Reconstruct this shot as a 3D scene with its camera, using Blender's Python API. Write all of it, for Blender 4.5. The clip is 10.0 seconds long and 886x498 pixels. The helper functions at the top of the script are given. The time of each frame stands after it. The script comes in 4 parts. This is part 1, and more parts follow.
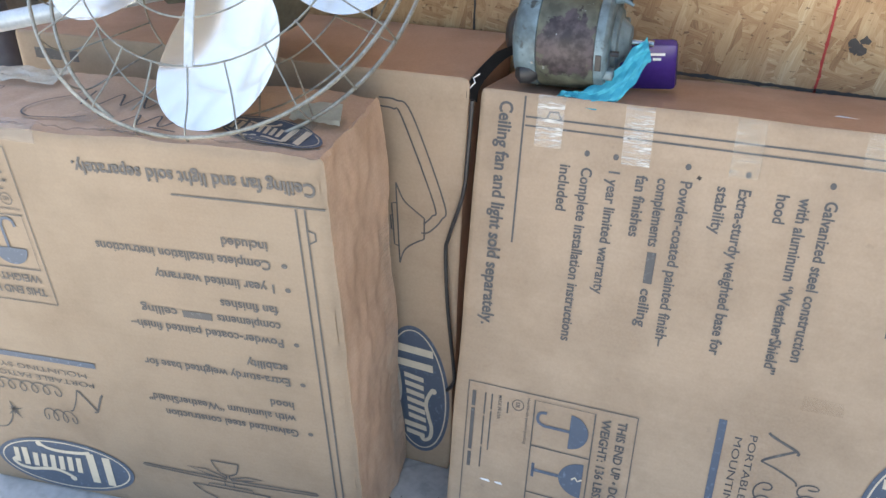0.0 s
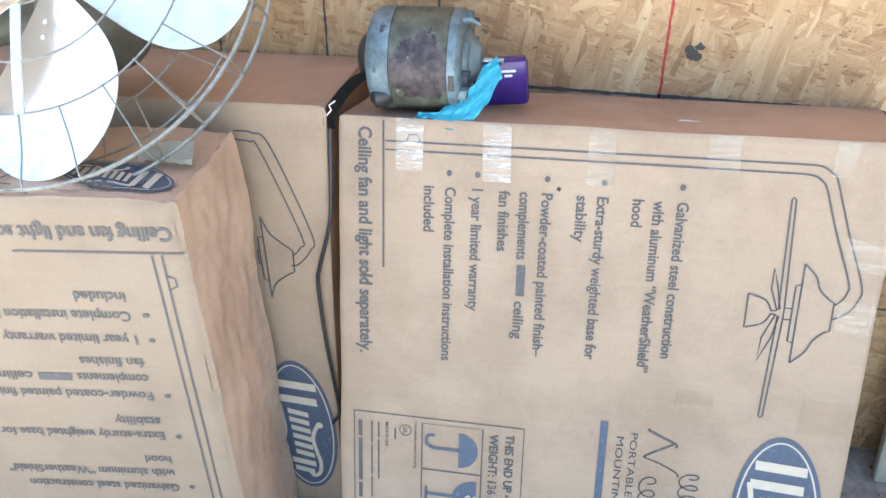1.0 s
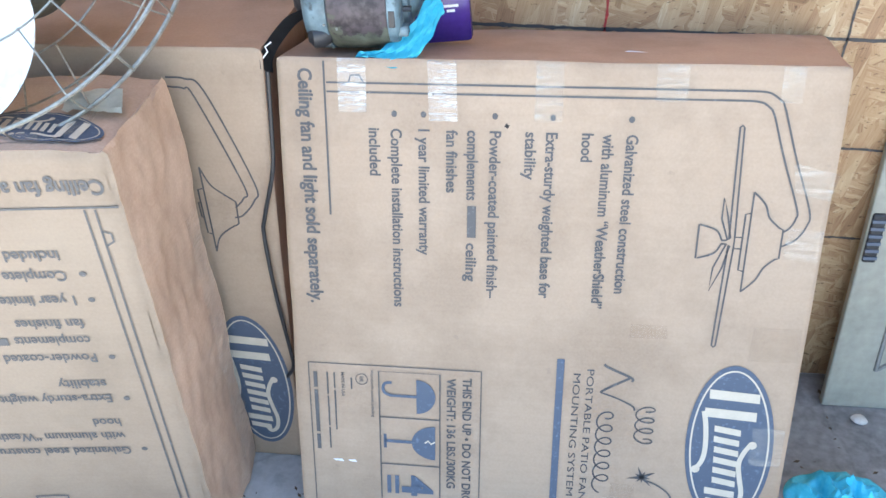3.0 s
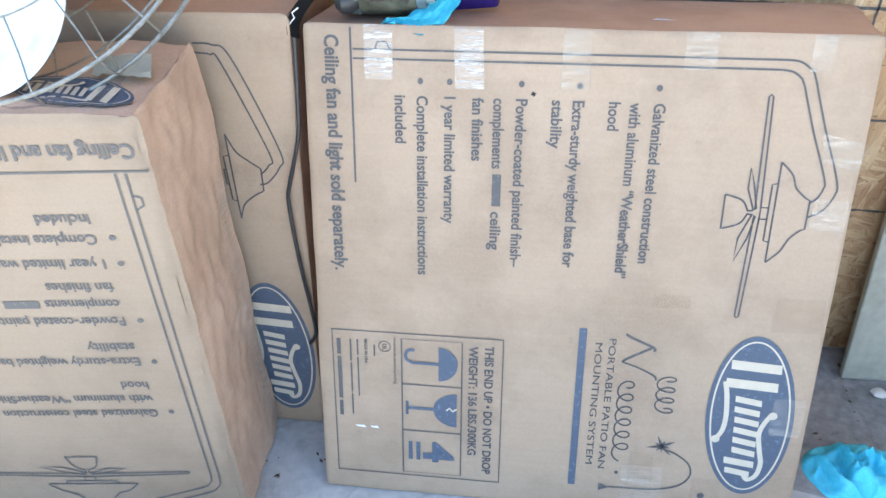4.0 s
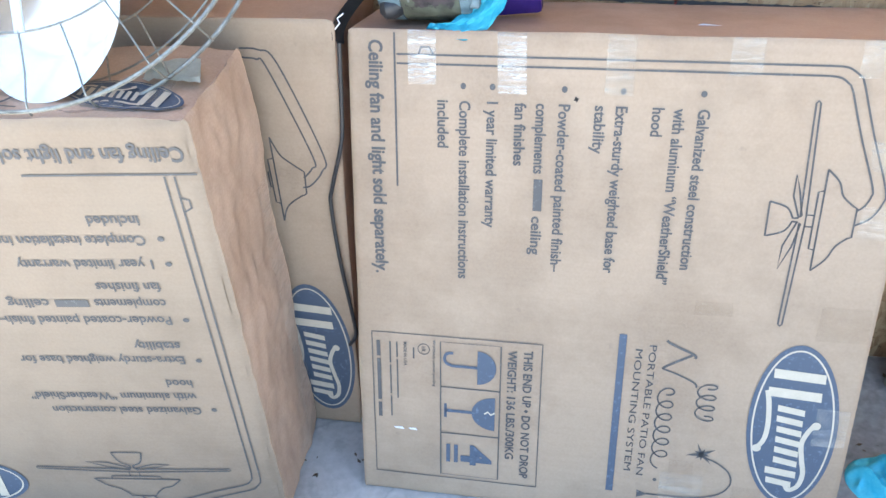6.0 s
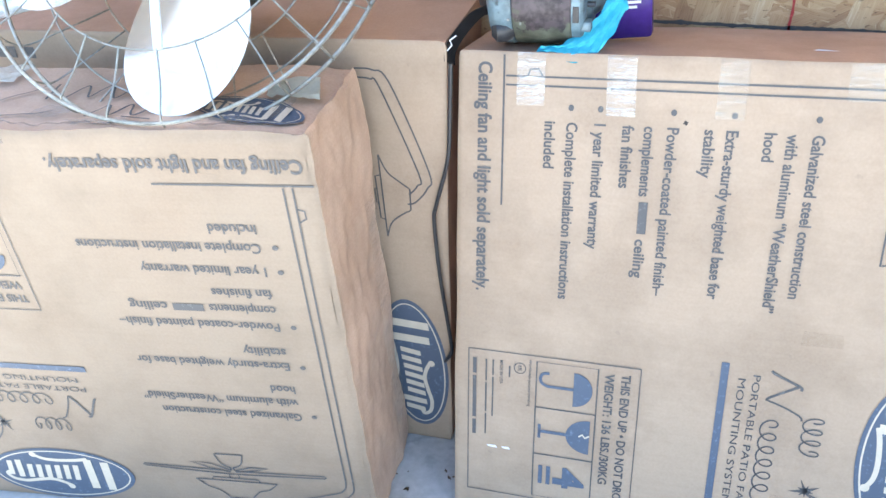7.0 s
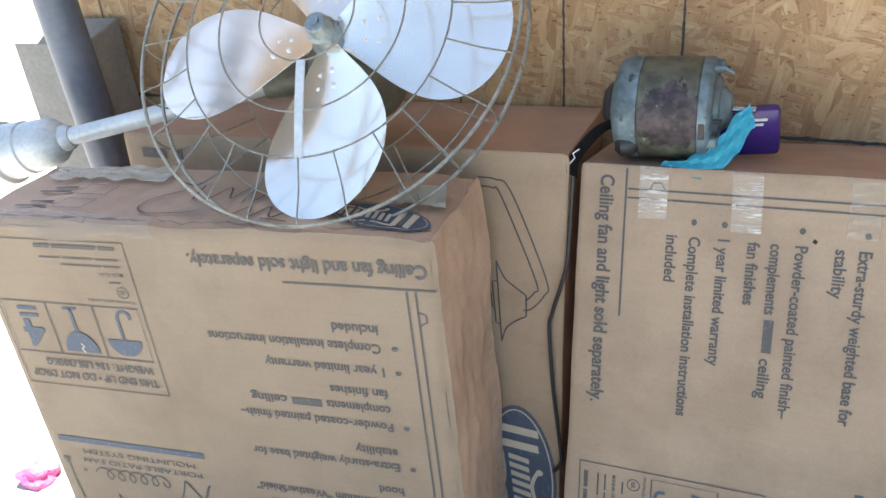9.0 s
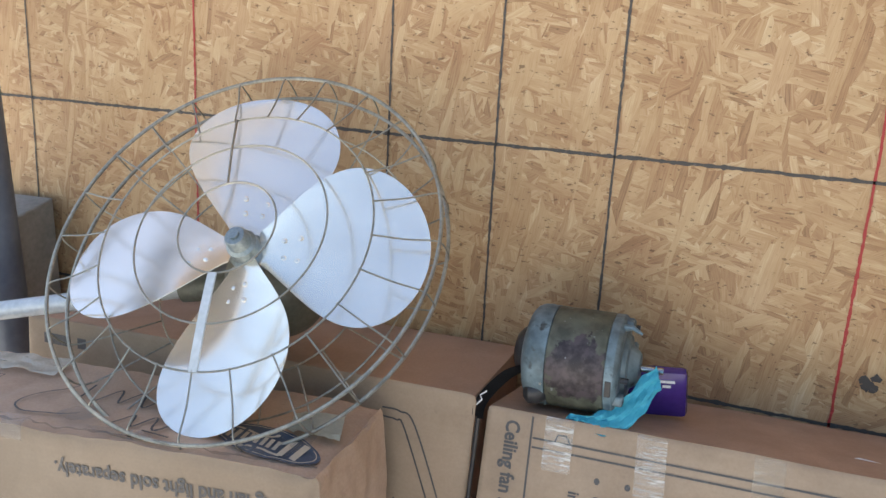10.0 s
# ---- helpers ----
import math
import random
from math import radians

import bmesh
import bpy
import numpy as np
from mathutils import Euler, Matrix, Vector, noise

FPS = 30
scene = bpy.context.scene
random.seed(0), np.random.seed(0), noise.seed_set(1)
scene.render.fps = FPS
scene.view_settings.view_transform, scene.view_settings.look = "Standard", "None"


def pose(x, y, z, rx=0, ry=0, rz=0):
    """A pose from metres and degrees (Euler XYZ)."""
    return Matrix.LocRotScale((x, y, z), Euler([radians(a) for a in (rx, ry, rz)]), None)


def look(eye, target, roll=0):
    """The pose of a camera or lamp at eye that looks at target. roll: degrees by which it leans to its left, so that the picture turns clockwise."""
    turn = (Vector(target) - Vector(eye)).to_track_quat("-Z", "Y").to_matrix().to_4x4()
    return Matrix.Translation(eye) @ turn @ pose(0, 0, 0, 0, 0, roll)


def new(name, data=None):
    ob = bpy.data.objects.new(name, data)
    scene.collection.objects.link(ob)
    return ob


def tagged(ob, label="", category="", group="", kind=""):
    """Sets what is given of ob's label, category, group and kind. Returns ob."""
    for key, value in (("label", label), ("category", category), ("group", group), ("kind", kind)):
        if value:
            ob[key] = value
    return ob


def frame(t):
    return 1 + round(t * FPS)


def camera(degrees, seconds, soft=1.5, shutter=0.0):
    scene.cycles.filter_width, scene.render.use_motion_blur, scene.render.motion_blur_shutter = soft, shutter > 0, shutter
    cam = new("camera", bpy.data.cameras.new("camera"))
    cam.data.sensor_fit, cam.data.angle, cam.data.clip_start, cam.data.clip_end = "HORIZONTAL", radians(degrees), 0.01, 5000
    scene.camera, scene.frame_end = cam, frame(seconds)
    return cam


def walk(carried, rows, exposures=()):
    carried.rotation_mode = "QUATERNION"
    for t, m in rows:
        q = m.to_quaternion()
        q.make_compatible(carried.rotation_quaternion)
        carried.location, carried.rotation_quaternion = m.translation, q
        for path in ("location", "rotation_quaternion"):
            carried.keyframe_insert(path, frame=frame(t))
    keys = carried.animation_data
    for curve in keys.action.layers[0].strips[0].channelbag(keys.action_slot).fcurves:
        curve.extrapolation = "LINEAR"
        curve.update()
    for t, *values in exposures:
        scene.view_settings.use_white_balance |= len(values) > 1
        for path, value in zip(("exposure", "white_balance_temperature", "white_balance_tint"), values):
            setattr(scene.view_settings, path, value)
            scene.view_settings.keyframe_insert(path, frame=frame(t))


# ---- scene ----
cam = camera(57.1, 10.0)
PATH = [
    (0, (0.373, -1.216, 1.009), (-0.229, 0.574, 0.35), 3.9),
    (0.2, (0.382, -1.203, 1.022), (-0.152, 0.599, 0.338), 2.9),
    (0.5, (0.38, -1.206, 1.016), (-0.066, 0.628, 0.356), 2.3),
    (1, (0.39, -1.194, 1.02), (0.054, 0.681, 0.411), 1.4),
    (1.5, (0.393, -1.194, 1.013), (0.105, 0.696, 0.425), 0.9),
    (2, (0.4, -1.182, 1.002), (0.161, 0.704, 0.381), 0.2),
    (2.2, (0.407, -1.17, 1.006), (0.179, 0.701, 0.335), -0.2),
    (3.5, (0.376, -1.179, 0.988), (0.17, 0.671, 0.257), 0.3),
    (4, (0.371, -1.184, 0.986), (0.134, 0.647, 0.217), 0.3),
    (4.5, (0.367, -1.185, 0.984), (0.125, 0.644, 0.211), 0.3),
    (5, (0.367, -1.187, 0.983), (0.121, 0.642, 0.21), 0.3),
    (6.3, (0.354, -1.191, 0.993), (0.013, 0.628, 0.235), 0.1),
    (6.5, (0.342, -1.203, 0.988), (-0.017, 0.62, 0.247), 0.3),
    (7, (0.331, -1.218, 0.986), (-0.183, 0.581, 0.281), -0.2),
    (7.5, (0.32, -1.223, 0.982), (-0.285, 0.556, 0.296), -0.2),
    (8, (0.312, -1.22, 0.99), (-0.311, 0.549, 0.296), -0.1),
    (8.2, (0.317, -1.217, 0.989), (-0.331, 0.547, 0.305), -0.1),
    (8.5, (0.313, -1.226, 0.997), (-0.41, 0.544, 0.409), -0.1),
    (9, (0.308, -1.236, 1.008), (-0.459, 0.547, 0.524), 0.1),
    (9.2, (0.307, -1.237, 1.003), (-0.465, 0.557, 0.574), 0.4),
    (9.4, (0.313, -1.241, 1.016), (-0.456, 0.568, 0.646), 1.2),
    (9.5, (0.315, -1.244, 1.023), (-0.453, 0.568, 0.669), 1.4),
    (9.6, (0.320, -1.238, 1.026), (-0.430, 0.598, 0.764), 2.5),
    (9.7, (0.324, -1.229, 1.046), (-0.402, 0.626, 0.868), 4.3),
    (9.8, (0.323, -1.216, 1.044), (-0.379, 0.654, 0.951), 5.8),
    (9.9, (0.326, -1.204, 1.036), (-0.356, 0.676, 1.027), 7.0),
    (10, (0.348, -1.184, 1.064), (-0.35, 0.69, 1.056), 6.8),
]
LEVEL = pose(0, 0, 0, -14.7)  # the path is written square to the leaning box's face
EXPOSURES = [(0, 2.2, 7050, 10), (0.3, 1.94, 6950, 10), (0.5, 2.32, 6900, 10), (1, 2.72, 6600, 9), (2, 2.79, 6250, 9), (4.5, 2.74, 6250, 8), (6.5, 2.81, 6230, 8), (7, 2.95, 6270, 8), (7.5, 2.88, 6300, 8), (8, 2.82, 6400, 8), (8.5, 2.38, 6700, 9), (9, 1.9, 7000, 9), (9.5, 1.82, 7000, 10), (9.8, 1.92, 7000, 10), (10, 1.62, 7100, 11)]
walk(cam, [(t, LEVEL @ look(eye, target, roll)) for t, eye, target, roll in PATH], EXPOSURES)

# ---- light ----
world = bpy.data.worlds.new("world")
scene.world = world
world.use_nodes = True
wn = world.node_tree.nodes
sky = wn.new("ShaderNodeTexSky")
sky.sky_type, sky.sun_disc, sky.sun_elevation, sky.sun_rotation = "NISHITA", False, radians(66), radians(-22)
world.node_tree.links.new(sky.outputs[0], wn["Background"].inputs[0])
wn["Background"].inputs[1].default_value = 0.11
sun = new("sun", bpy.data.lights.new("sun", "SUN"))
sun.data.energy, sun.data.angle, sun.data.color = 5.0, radians(1.0), (1, 0.95, 0.87)
sun.matrix_world = look((-1.0, 2.5, 6), (0, 0, 0))


# ---- materials ----
class Nodes:
    """A small wrapper that chains shader nodes."""

    def __init__(self, name):
        self.m = bpy.data.materials.new(name)
        self.m.use_nodes = True
        self.t = self.m.node_tree
        self.b = self.t.nodes["Principled BSDF"]
        self.co = self.t.nodes.new("ShaderNodeTexCoord").outputs["Object"]

    def link(self, a, b):
        if hasattr(a, "is_output"):
            self.t.links.new(a, b)
        else:
            b.default_value = a

    def mapping(self, rot=(0, 0, 0), scale=(1, 1, 1), src=None):
        n = self.t.nodes.new("ShaderNodeMapping")
        n.inputs["Rotation"].default_value = rot
        n.inputs["Scale"].default_value = scale
        self.t.links.new(src or self.co, n.inputs["Vector"])
        return n.outputs[0]

    def noise(self, scale, detail=4, src=None, rough=0.55, out="Fac"):
        n = self.t.nodes.new("ShaderNodeTexNoise")
        n.inputs["Scale"].default_value, n.inputs["Detail"].default_value = scale, detail
        n.inputs["Roughness"].default_value = rough
        self.t.links.new(src or self.co, n.inputs["Vector"])
        return n.outputs[out]

    def cells(self, scale, src=None, feature="F1", out="Color"):
        n = self.t.nodes.new("ShaderNodeTexVoronoi")
        n.feature = feature
        n.inputs["Scale"].default_value = scale
        self.t.links.new(src or self.co, n.inputs["Vector"])
        return n.outputs[out]

    def ramp(self, fac, stops):
        n = self.t.nodes.new("ShaderNodeValToRGB")
        e = n.color_ramp.elements
        while len(e) < len(stops):
            e.new(0.5)
        for el, (p, c) in zip(e, stops):
            el.position = p
            el.color = (*c, 1) if isinstance(c, tuple) else (c, c, c, 1)
        self.t.links.new(fac, n.inputs[0])
        return n.outputs[0]

    def mix(self, fac, a, b, mode="MIX"):
        n = self.t.nodes.new("ShaderNodeMix")
        n.data_type, n.blend_type = "RGBA", mode
        self.link(fac, n.inputs["Factor"])
        self.link(a if hasattr(a, "is_output") else (*a, 1), n.inputs["A"])
        self.link(b if hasattr(b, "is_output") else (*b, 1), n.inputs["B"])
        return n.outputs["Result"]

    def math(self, op, a, b=0.0):
        n = self.t.nodes.new("ShaderNodeMath")
        n.operation = op
        self.link(a, n.inputs[0])
        self.link(b, n.inputs[1])
        return n.outputs[0]

    def bump(self, height, strength=0.3, distance=0.002):
        n = self.t.nodes.new("ShaderNodeBump")
        n.inputs["Strength"].default_value, n.inputs["Distance"].default_value = strength, distance
        self.t.links.new(height, n.inputs["Height"])
        self.t.links.new(n.outputs[0], self.b.inputs["Normal"])

    def set(self, col=None, rough=None, metal=None, **more):
        for key, v in (("Base Color", col), ("Roughness", rough), ("Metallic", metal)):
            if v is not None:
                self.link((*v, 1) if isinstance(v, tuple) else v, self.b.inputs[key])
        for key, v in more.items():
            self.b.inputs[key.replace("_", " ")].default_value = v
        return self.m


def speckled(name, dark, light, scale=30, rough=0.7, metal=0.0, bump=0.15):
    """A material of two near colours in coarse and fine noise."""
    n = Nodes(name)
    f = n.mix(0.45, n.noise(scale, 5), n.noise(scale * 7, 3))
    n.bump(n.noise(scale * 5, 3), bump, 0.001)
    return n.set(n.ramp(f, [(0.3, dark), (0.7, light)]), rough, metal)


def cardboard(name, shade=1.0, dust=0.0, dark=(0.372, 0.270, 0.182), light=(0.425, 0.313, 0.216)):
    n = Nodes(name)
    flutes = n.noise(1.0, 2, n.mapping(scale=(4, 4, 150)))
    fibre = n.noise(240, 3)
    stain = n.noise(5, 5, rough=0.65)
    base = n.ramp(n.mix(0.72, flutes, fibre), [(0.3, tuple(c * shade for c in dark)), (0.7, tuple(c * shade for c in light))])
    worn = n.ramp(stain, [(0.40, (0.80, 0.78, 0.76)), (0.56, (1, 1, 1)), (0.75, (1.06, 1.05, 1.04))])
    col = n.mix(0.8, base, worn, "MULTIPLY")
    spots = n.ramp(n.noise(38, 2), [(0.235, 0.75), (0.26, 0.0)])
    col = n.mix(n.math("MULTIPLY", spots, 0.25), col, (0.16, 0.12, 0.09))
    if dust:
        col = n.mix(n.math("MULTIPLY", n.ramp(n.noise(3.2, 4), [(0.35, 0.2), (0.65, 1.0)]), dust), col, (0.31, 0.265, 0.20))
    n.bump(n.mix(0.15, n.noise(14, 4), flutes), 0.3, 0.002)
    return n.set(col, n.ramp(n.noise(7, 3), [(0.3, 0.55), (0.7, 0.75)]))


def strand_board():
    """Pressed wood strands lying every way, with dark gaps and a few resin-brown chips."""
    n = Nodes("strand_board")
    warp = n.mix(0.012, n.co, n.noise(9, 3, out="Color"), "ADD")
    out = None
    for i, (ang, sx, sz, k) in enumerate(((12, 12, 72, 1), (86, 7, 30, 1.05), (-38, 13, 58, .9), (61, 9, 88, 1.0), (-72, 8, 36, 1.0), (99, 14, 74, 1.0), (28, 10, 44, 1.1), (-14, 16, 96, 1.0), (79, 7, 40, 1.0))):
        turned = n.mapping((0, radians(ang), 0), (1, 1, 1), warp)
        cell = n.cells(1.0, n.mapping(scale=(sx * k * 1.3, 30, sz * k * 1.25), src=turned))
        grain = n.noise(1.0, 3, n.mapping(scale=(30, 30, 620), src=turned))
        tone = n.mix(0.5, cell, grain)
        if out is None:
            out = tone
        else:
            pick = n.ramp(n.cells(1.0, n.mapping(scale=(sx * 1.2 + 0.3 * i, 20 + i, sz * 0.95), src=turned)), [(0.57, 0), (0.59, 1)])
            out = n.mix(pick, out, tone)
    grey = n.t.nodes.new("ShaderNodeRGBToBW")
    n.t.links.new(out, grey.inputs[0])
    col = n.ramp(grey.outputs[0], [(0.18, (0.25, 0.135, 0.062)), (0.36, (0.405, 0.235, 0.115)), (0.5, (0.485, 0.312, 0.160)), (0.66, (0.545, 0.375, 0.205)), (0.84, (0.66, 0.515, 0.33))])
    flecks = [n.ramp(n.noise(k, 3, n.mapping((0, radians(turn), 0), (1, 1, 2.1), warp)), [(0.285, 1.0), (0.325, 0.0)]) for k, turn in ((58, 62), (66, -40), (84, 95), (74, 15))]
    gaps = n.math("MAXIMUM", n.math("MAXIMUM", flecks[0], flecks[1]), n.math("MAXIMUM", flecks[2], flecks[3]))
    col = n.mix(n.math("MULTIPLY", gaps, 0.7), col, (0.11, 0.055, 0.022))
    wide = n.ramp(n.noise(7, 4, rough=0.7), [(0.3, (0.80, 0.72, 0.68)), (0.5, (0.90, 0.89, 0.86)), (0.7, (0.96, 0.97, 1.0))])
    col = n.mix(1.0, col, wide, "MULTIPLY")
    n.bump(grey.outputs[0], 0.5, 0.0015)
    return n.set(col, 0.62)


def concrete(name, dark, mid, light):
    n = Nodes(name)
    f = n.mix(0.4, n.noise(6, 6, rough=0.65), n.noise(55, 4))
    col = n.ramp(f, [(0.3, dark), (0.5, mid), (0.7, light)])
    blot = n.ramp(n.noise(16, 4), [(0.36, 0.8), (0.44, 0.0)])
    col = n.mix(n.math("MULTIPLY", blot, 0.3), col, tuple(c * 0.4 for c in dark))
    crack = n.ramp(n.cells(2.3, n.mix(0.12, n.co, n.noise(5, 4, out="Color"), "ADD"), "DISTANCE_TO_EDGE", "Distance"), [(0.0, 1), (0.012, 0)])
    col = n.mix(n.math("MULTIPLY", crack, 0.22), col, (0.05, 0.05, 0.05))
    n.bump(n.mix(0.5, n.noise(70, 5), f), 0.45, 0.003)
    return n.set(col, n.ramp(n.noise(9, 4), [(0.35, 0.42), (0.65, 0.75)]))


def sheet_metal():
    n = Nodes("aluminium")
    smear = n.noise(5, 4, n.mapping(scale=(1, 2.5, 1)))
    scratch = n.noise(1, 3, n.mapping((0, 0, 0.6), (14, 300, 40)))
    n.bump(n.mix(0.75, scratch, smear), 0.035, 0.0006)
    return n.set(n.ramp(smear, [(0.3, (0.84, 0.79, 0.71)), (0.65, (0.93, 0.885, 0.80))]),
                 n.ramp(n.mix(0.4, smear, scratch), [(0.3, 0.13), (0.7, 0.25)]), 0.82)


def motor_paint(name, coat, rust, patch=None):
    """Worn enamel; patch gives the middle and radius of one large rubbed-off area."""
    n = Nodes(name)
    f = n.mix(0.3, n.noise(26, 4, n.mapping(scale=(1, 1, .6)), 0.6), n.noise(90, 5))
    if patch:
        gap = n.t.nodes.new("ShaderNodeVectorMath")
        gap.operation = "DISTANCE"
        n.t.links.new(n.co, gap.inputs[0])
        gap.inputs[1].default_value = patch[0]
        near = n.math("MULTIPLY", gap.outputs["Value"], 1 / patch[1])
        worn = n.ramp(n.math("ADD", near, n.math("MULTIPLY", n.math("SUBTRACT", f, 0.5), 2.6)), [(0.92, 1.0), (1.02, 0.0)])
    else:
        worn = n.ramp(f, [(0.58, 0.0), (0.64, 0.9)])
    hue = n.mix(n.ramp(n.noise(34, 4), [(0.35, 0.0), (0.65, 1.0)]), coat, tuple(c * 0.45 for c in coat))
    bare = n.mix(n.ramp(n.noise(60, 3), [(0.4, 0.0), (0.6, 1.0)]), rust, tuple(c * 0.35 for c in rust))
    chips = n.ramp(n.noise(130, 3), [(0.27, 1.0), (0.31, 0.0)])
    col = n.mix(n.math("MULTIPLY", chips, 0.5), n.mix(worn, hue, bare), (0.34, 0.38, 0.38))
    n.bump(n.mix(0.5, n.noise(60, 5), f), 0.45, 0.0015)
    return n.set(col, n.ramp(f, [(0.4, 0.34), (0.6, 0.62)]), 0.2)


def ink(name, col):
    n = Nodes(name)
    fade = n.ramp(n.noise(120, 4, rough=0.7), [(0.22, tuple(min(1, c * 2.2 + 0.03) for c in col)), (0.42, col)])
    return n.set(fade, 0.6)


def clear_tape(name, strength, tint):
    n = Nodes(name)
    n.bump(n.noise(1, 4, n.mapping((0, 0, 0), (60, 60, 14)), 0.7), 0.9, 0.004)
    # glints on the wrinkles are painted as pale bands in the alpha
    glint = n.noise(1, 4, n.mapping(scale=(16, 16, 150)), 0.75)
    n.t.links.new(n.ramp(glint, [(0.38, 0.10 * strength), (0.52, 0.24 * strength), (0.64, 0.66 * strength)]), n.b.inputs["Alpha"])
    return n.set(tint, 0.14, 0.0, Coat_Weight=0.7)


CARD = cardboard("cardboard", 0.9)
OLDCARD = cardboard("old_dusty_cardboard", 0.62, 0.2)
# Fall of light in the colour: tops and sides redder and lighter than fronts.
LITCARD = cardboard("warm_lit_cardboard", 1.0, 0.0, (0.40, 0.258, 0.180), (0.465, 0.305, 0.220))
LITOLDCARD = cardboard("warm_lit_old_cardboard", 1.02, 0.12, (0.47, 0.322, 0.225), (0.57, 0.408, 0.300))
OSB = strand_board()
FLOOR = concrete("garage_concrete", (0.31, 0.315, 0.30), (0.44, 0.445, 0.43), (0.56, 0.565, 0.55))
YARD = concrete("yard_concrete", (0.45, 0.44, 0.42), (0.55, 0.54, 0.52), (0.66, 0.65, 0.63))
INK = ink("black_ink", (0.078, 0.075, 0.074))
BLUE = ink("blue_ink", (0.064, 0.086, 0.124))
CREAM = speckled("bare_board", (0.48, 0.42, 0.32), (0.58, 0.51, 0.40), 60)
MARK = ink("marker_line", (0.06, 0.052, 0.046))
RED = ink("red_line", (0.36, 0.035, 0.03))
ALU = sheet_metal()
WIRE = speckled("plated_wire", (0.20, 0.19, 0.155), (0.46, 0.445, 0.38), 25, 0.38, 0.7)
CHROME = speckled("worn_chrome", (0.22, 0.24, 0.25), (0.50, 0.53, 0.55), 30, 0.25, 1.0)
GREYPAINT = speckled("grey_paint", (0.38, 0.43, 0.45), (0.62, 0.66, 0.68), 18, 0.4, 0.2)
CASTGREY = speckled("dull_cast_metal", (0.24, 0.24, 0.22), (0.42, 0.42, 0.39), 30, 0.4, 0.6)
HUBMETAL = speckled("blue_grey_hub_metal", (0.16, 0.20, 0.21), (0.34, 0.39, 0.40), 30, 0.42, 0.6)
GREENCAST = speckled("green_casting", (0.10, 0.11, 0.09), (0.20, 0.21, 0.18), 20, 0.5, 0.3)
SHELL = motor_paint("olive_motor_paint", (0.120, 0.128, 0.095), (0.072, 0.056, 0.060), ((.078, -.074, .010), .050))
BELL = motor_paint("blue_grey_motor_paint", (0.165, 0.235, 0.265), (0.06, 0.066, 0.062))
BLACK = speckled("black_plastic", (0.012, 0.012, 0.013), (0.03, 0.03, 0.032), 40, 0.4)
CYAN = speckled("cyan_nitrile", (0.04, 0.50, 0.68), (0.14, 0.70, 0.84), 20, 0.45)
PURPLE = speckled("purple_plastic", (0.032, 0.014, 0.12), (0.06, 0.026, 0.21), 12, 0.22)
WHITE = speckled("white_print", (0.6, 0.6, 0.6), (0.8, 0.8, 0.8), 80, 0.6)
TAPE = clear_tape("clear_tape", 1.0, (0.80, 0.76, 0.70))
THINTAPE = clear_tape("flat_clear_tape", 0.5, (0.74, 0.70, 0.60))
DUSTY = speckled("dusty_tape", (0.29, 0.265, 0.245), (0.44, 0.41, 0.39), 22, 0.4)
DUSTY.node_tree.nodes["Principled BSDF"].inputs["Alpha"].default_value = 0.24
YELLOWED = speckled("yellowed_tape", (0.52, 0.48, 0.38), (0.74, 0.71, 0.60), 35, 0.25)
YELLOWED.node_tree.nodes["Principled BSDF"].inputs["Alpha"].default_value = 0.62
DARKEDGE = speckled("dark_edge_line", (0.07, 0.062, 0.058), (0.16, 0.14, 0.13), 60, 0.8)
DARKEDGE.node_tree.nodes["Principled BSDF"].inputs["Alpha"].default_value = 0.42
LABEL = speckled("pale_green_paper", (0.50, 0.52, 0.44), (0.66, 0.67, 0.58), 30, 0.6)
GHOST = speckled("brown_tape_ghost", (0.28, 0.16, 0.09), (0.36, 0.215, 0.125), 30, 0.3)
GHOST.node_tree.nodes["Principled BSDF"].inputs["Alpha"].default_value = 0.08
PIPE = speckled("blue_grey_pipe", (0.08, 0.10, 0.14), (0.13, 0.155, 0.20), 9, 0.42, 0.1)
TIMBER = speckled("weathered_timber", (0.17, 0.17, 0.16), (0.30, 0.29, 0.265), 14, 0.8)
DOORPAINT = speckled("grey_green_paint", (0.26, 0.25, 0.195), (0.41, 0.395, 0.32), 7, 0.55)
ROOF = speckled("unseen_roof_grey", (0.40, 0.385, 0.365), (0.52, 0.505, 0.48), 5, 0.7)
MAROON = speckled("maroon_paint", (0.16, 0.02, 0.025), (0.20, 0.03, 0.035), 3, 0.3)
GLASS = speckled("dark_glass", (0.03, 0.035, 0.04), (0.05, 0.055, 0.06), 3, 0.08)
PINK = speckled("pink_plastic", (0.75, 0.06, 0.28), (0.9, 0.25, 0.45), 25, 0.4)
LEAF = speckled("dry_leaf", (0.05, 0.035, 0.02), (0.16, 0.11, 0.06), 90, 0.8)
DIRT = concrete("trodden_dirt", (0.11, 0.108, 0.105), (0.25, 0.247, 0.24), (0.38, 0.375, 0.365))
STONE = speckled("pale_stone", (0.5, 0.48, 0.42), (0.72, 0.70, 0.64), 60, 0.8)


# ---- mesh helpers ----
def mesh_object(name, bm, material, smooth=False):
    me = bpy.data.meshes.new(name)
    bmesh.ops.recalc_face_normals(bm, faces=bm.faces)
    bm.to_mesh(me)
    bm.free()
    me.materials.append(material)
    if smooth:
        for p in me.polygons:
            p.use_smooth = True
        me.set_sharp_from_angle(angle=radians(38))
    return new(name, me)


def part(name, bm, material, parent, label="", smooth=False):
    ob = mesh_object(name, bm, material, smooth)
    ob.parent = parent
    return tagged(ob, label)


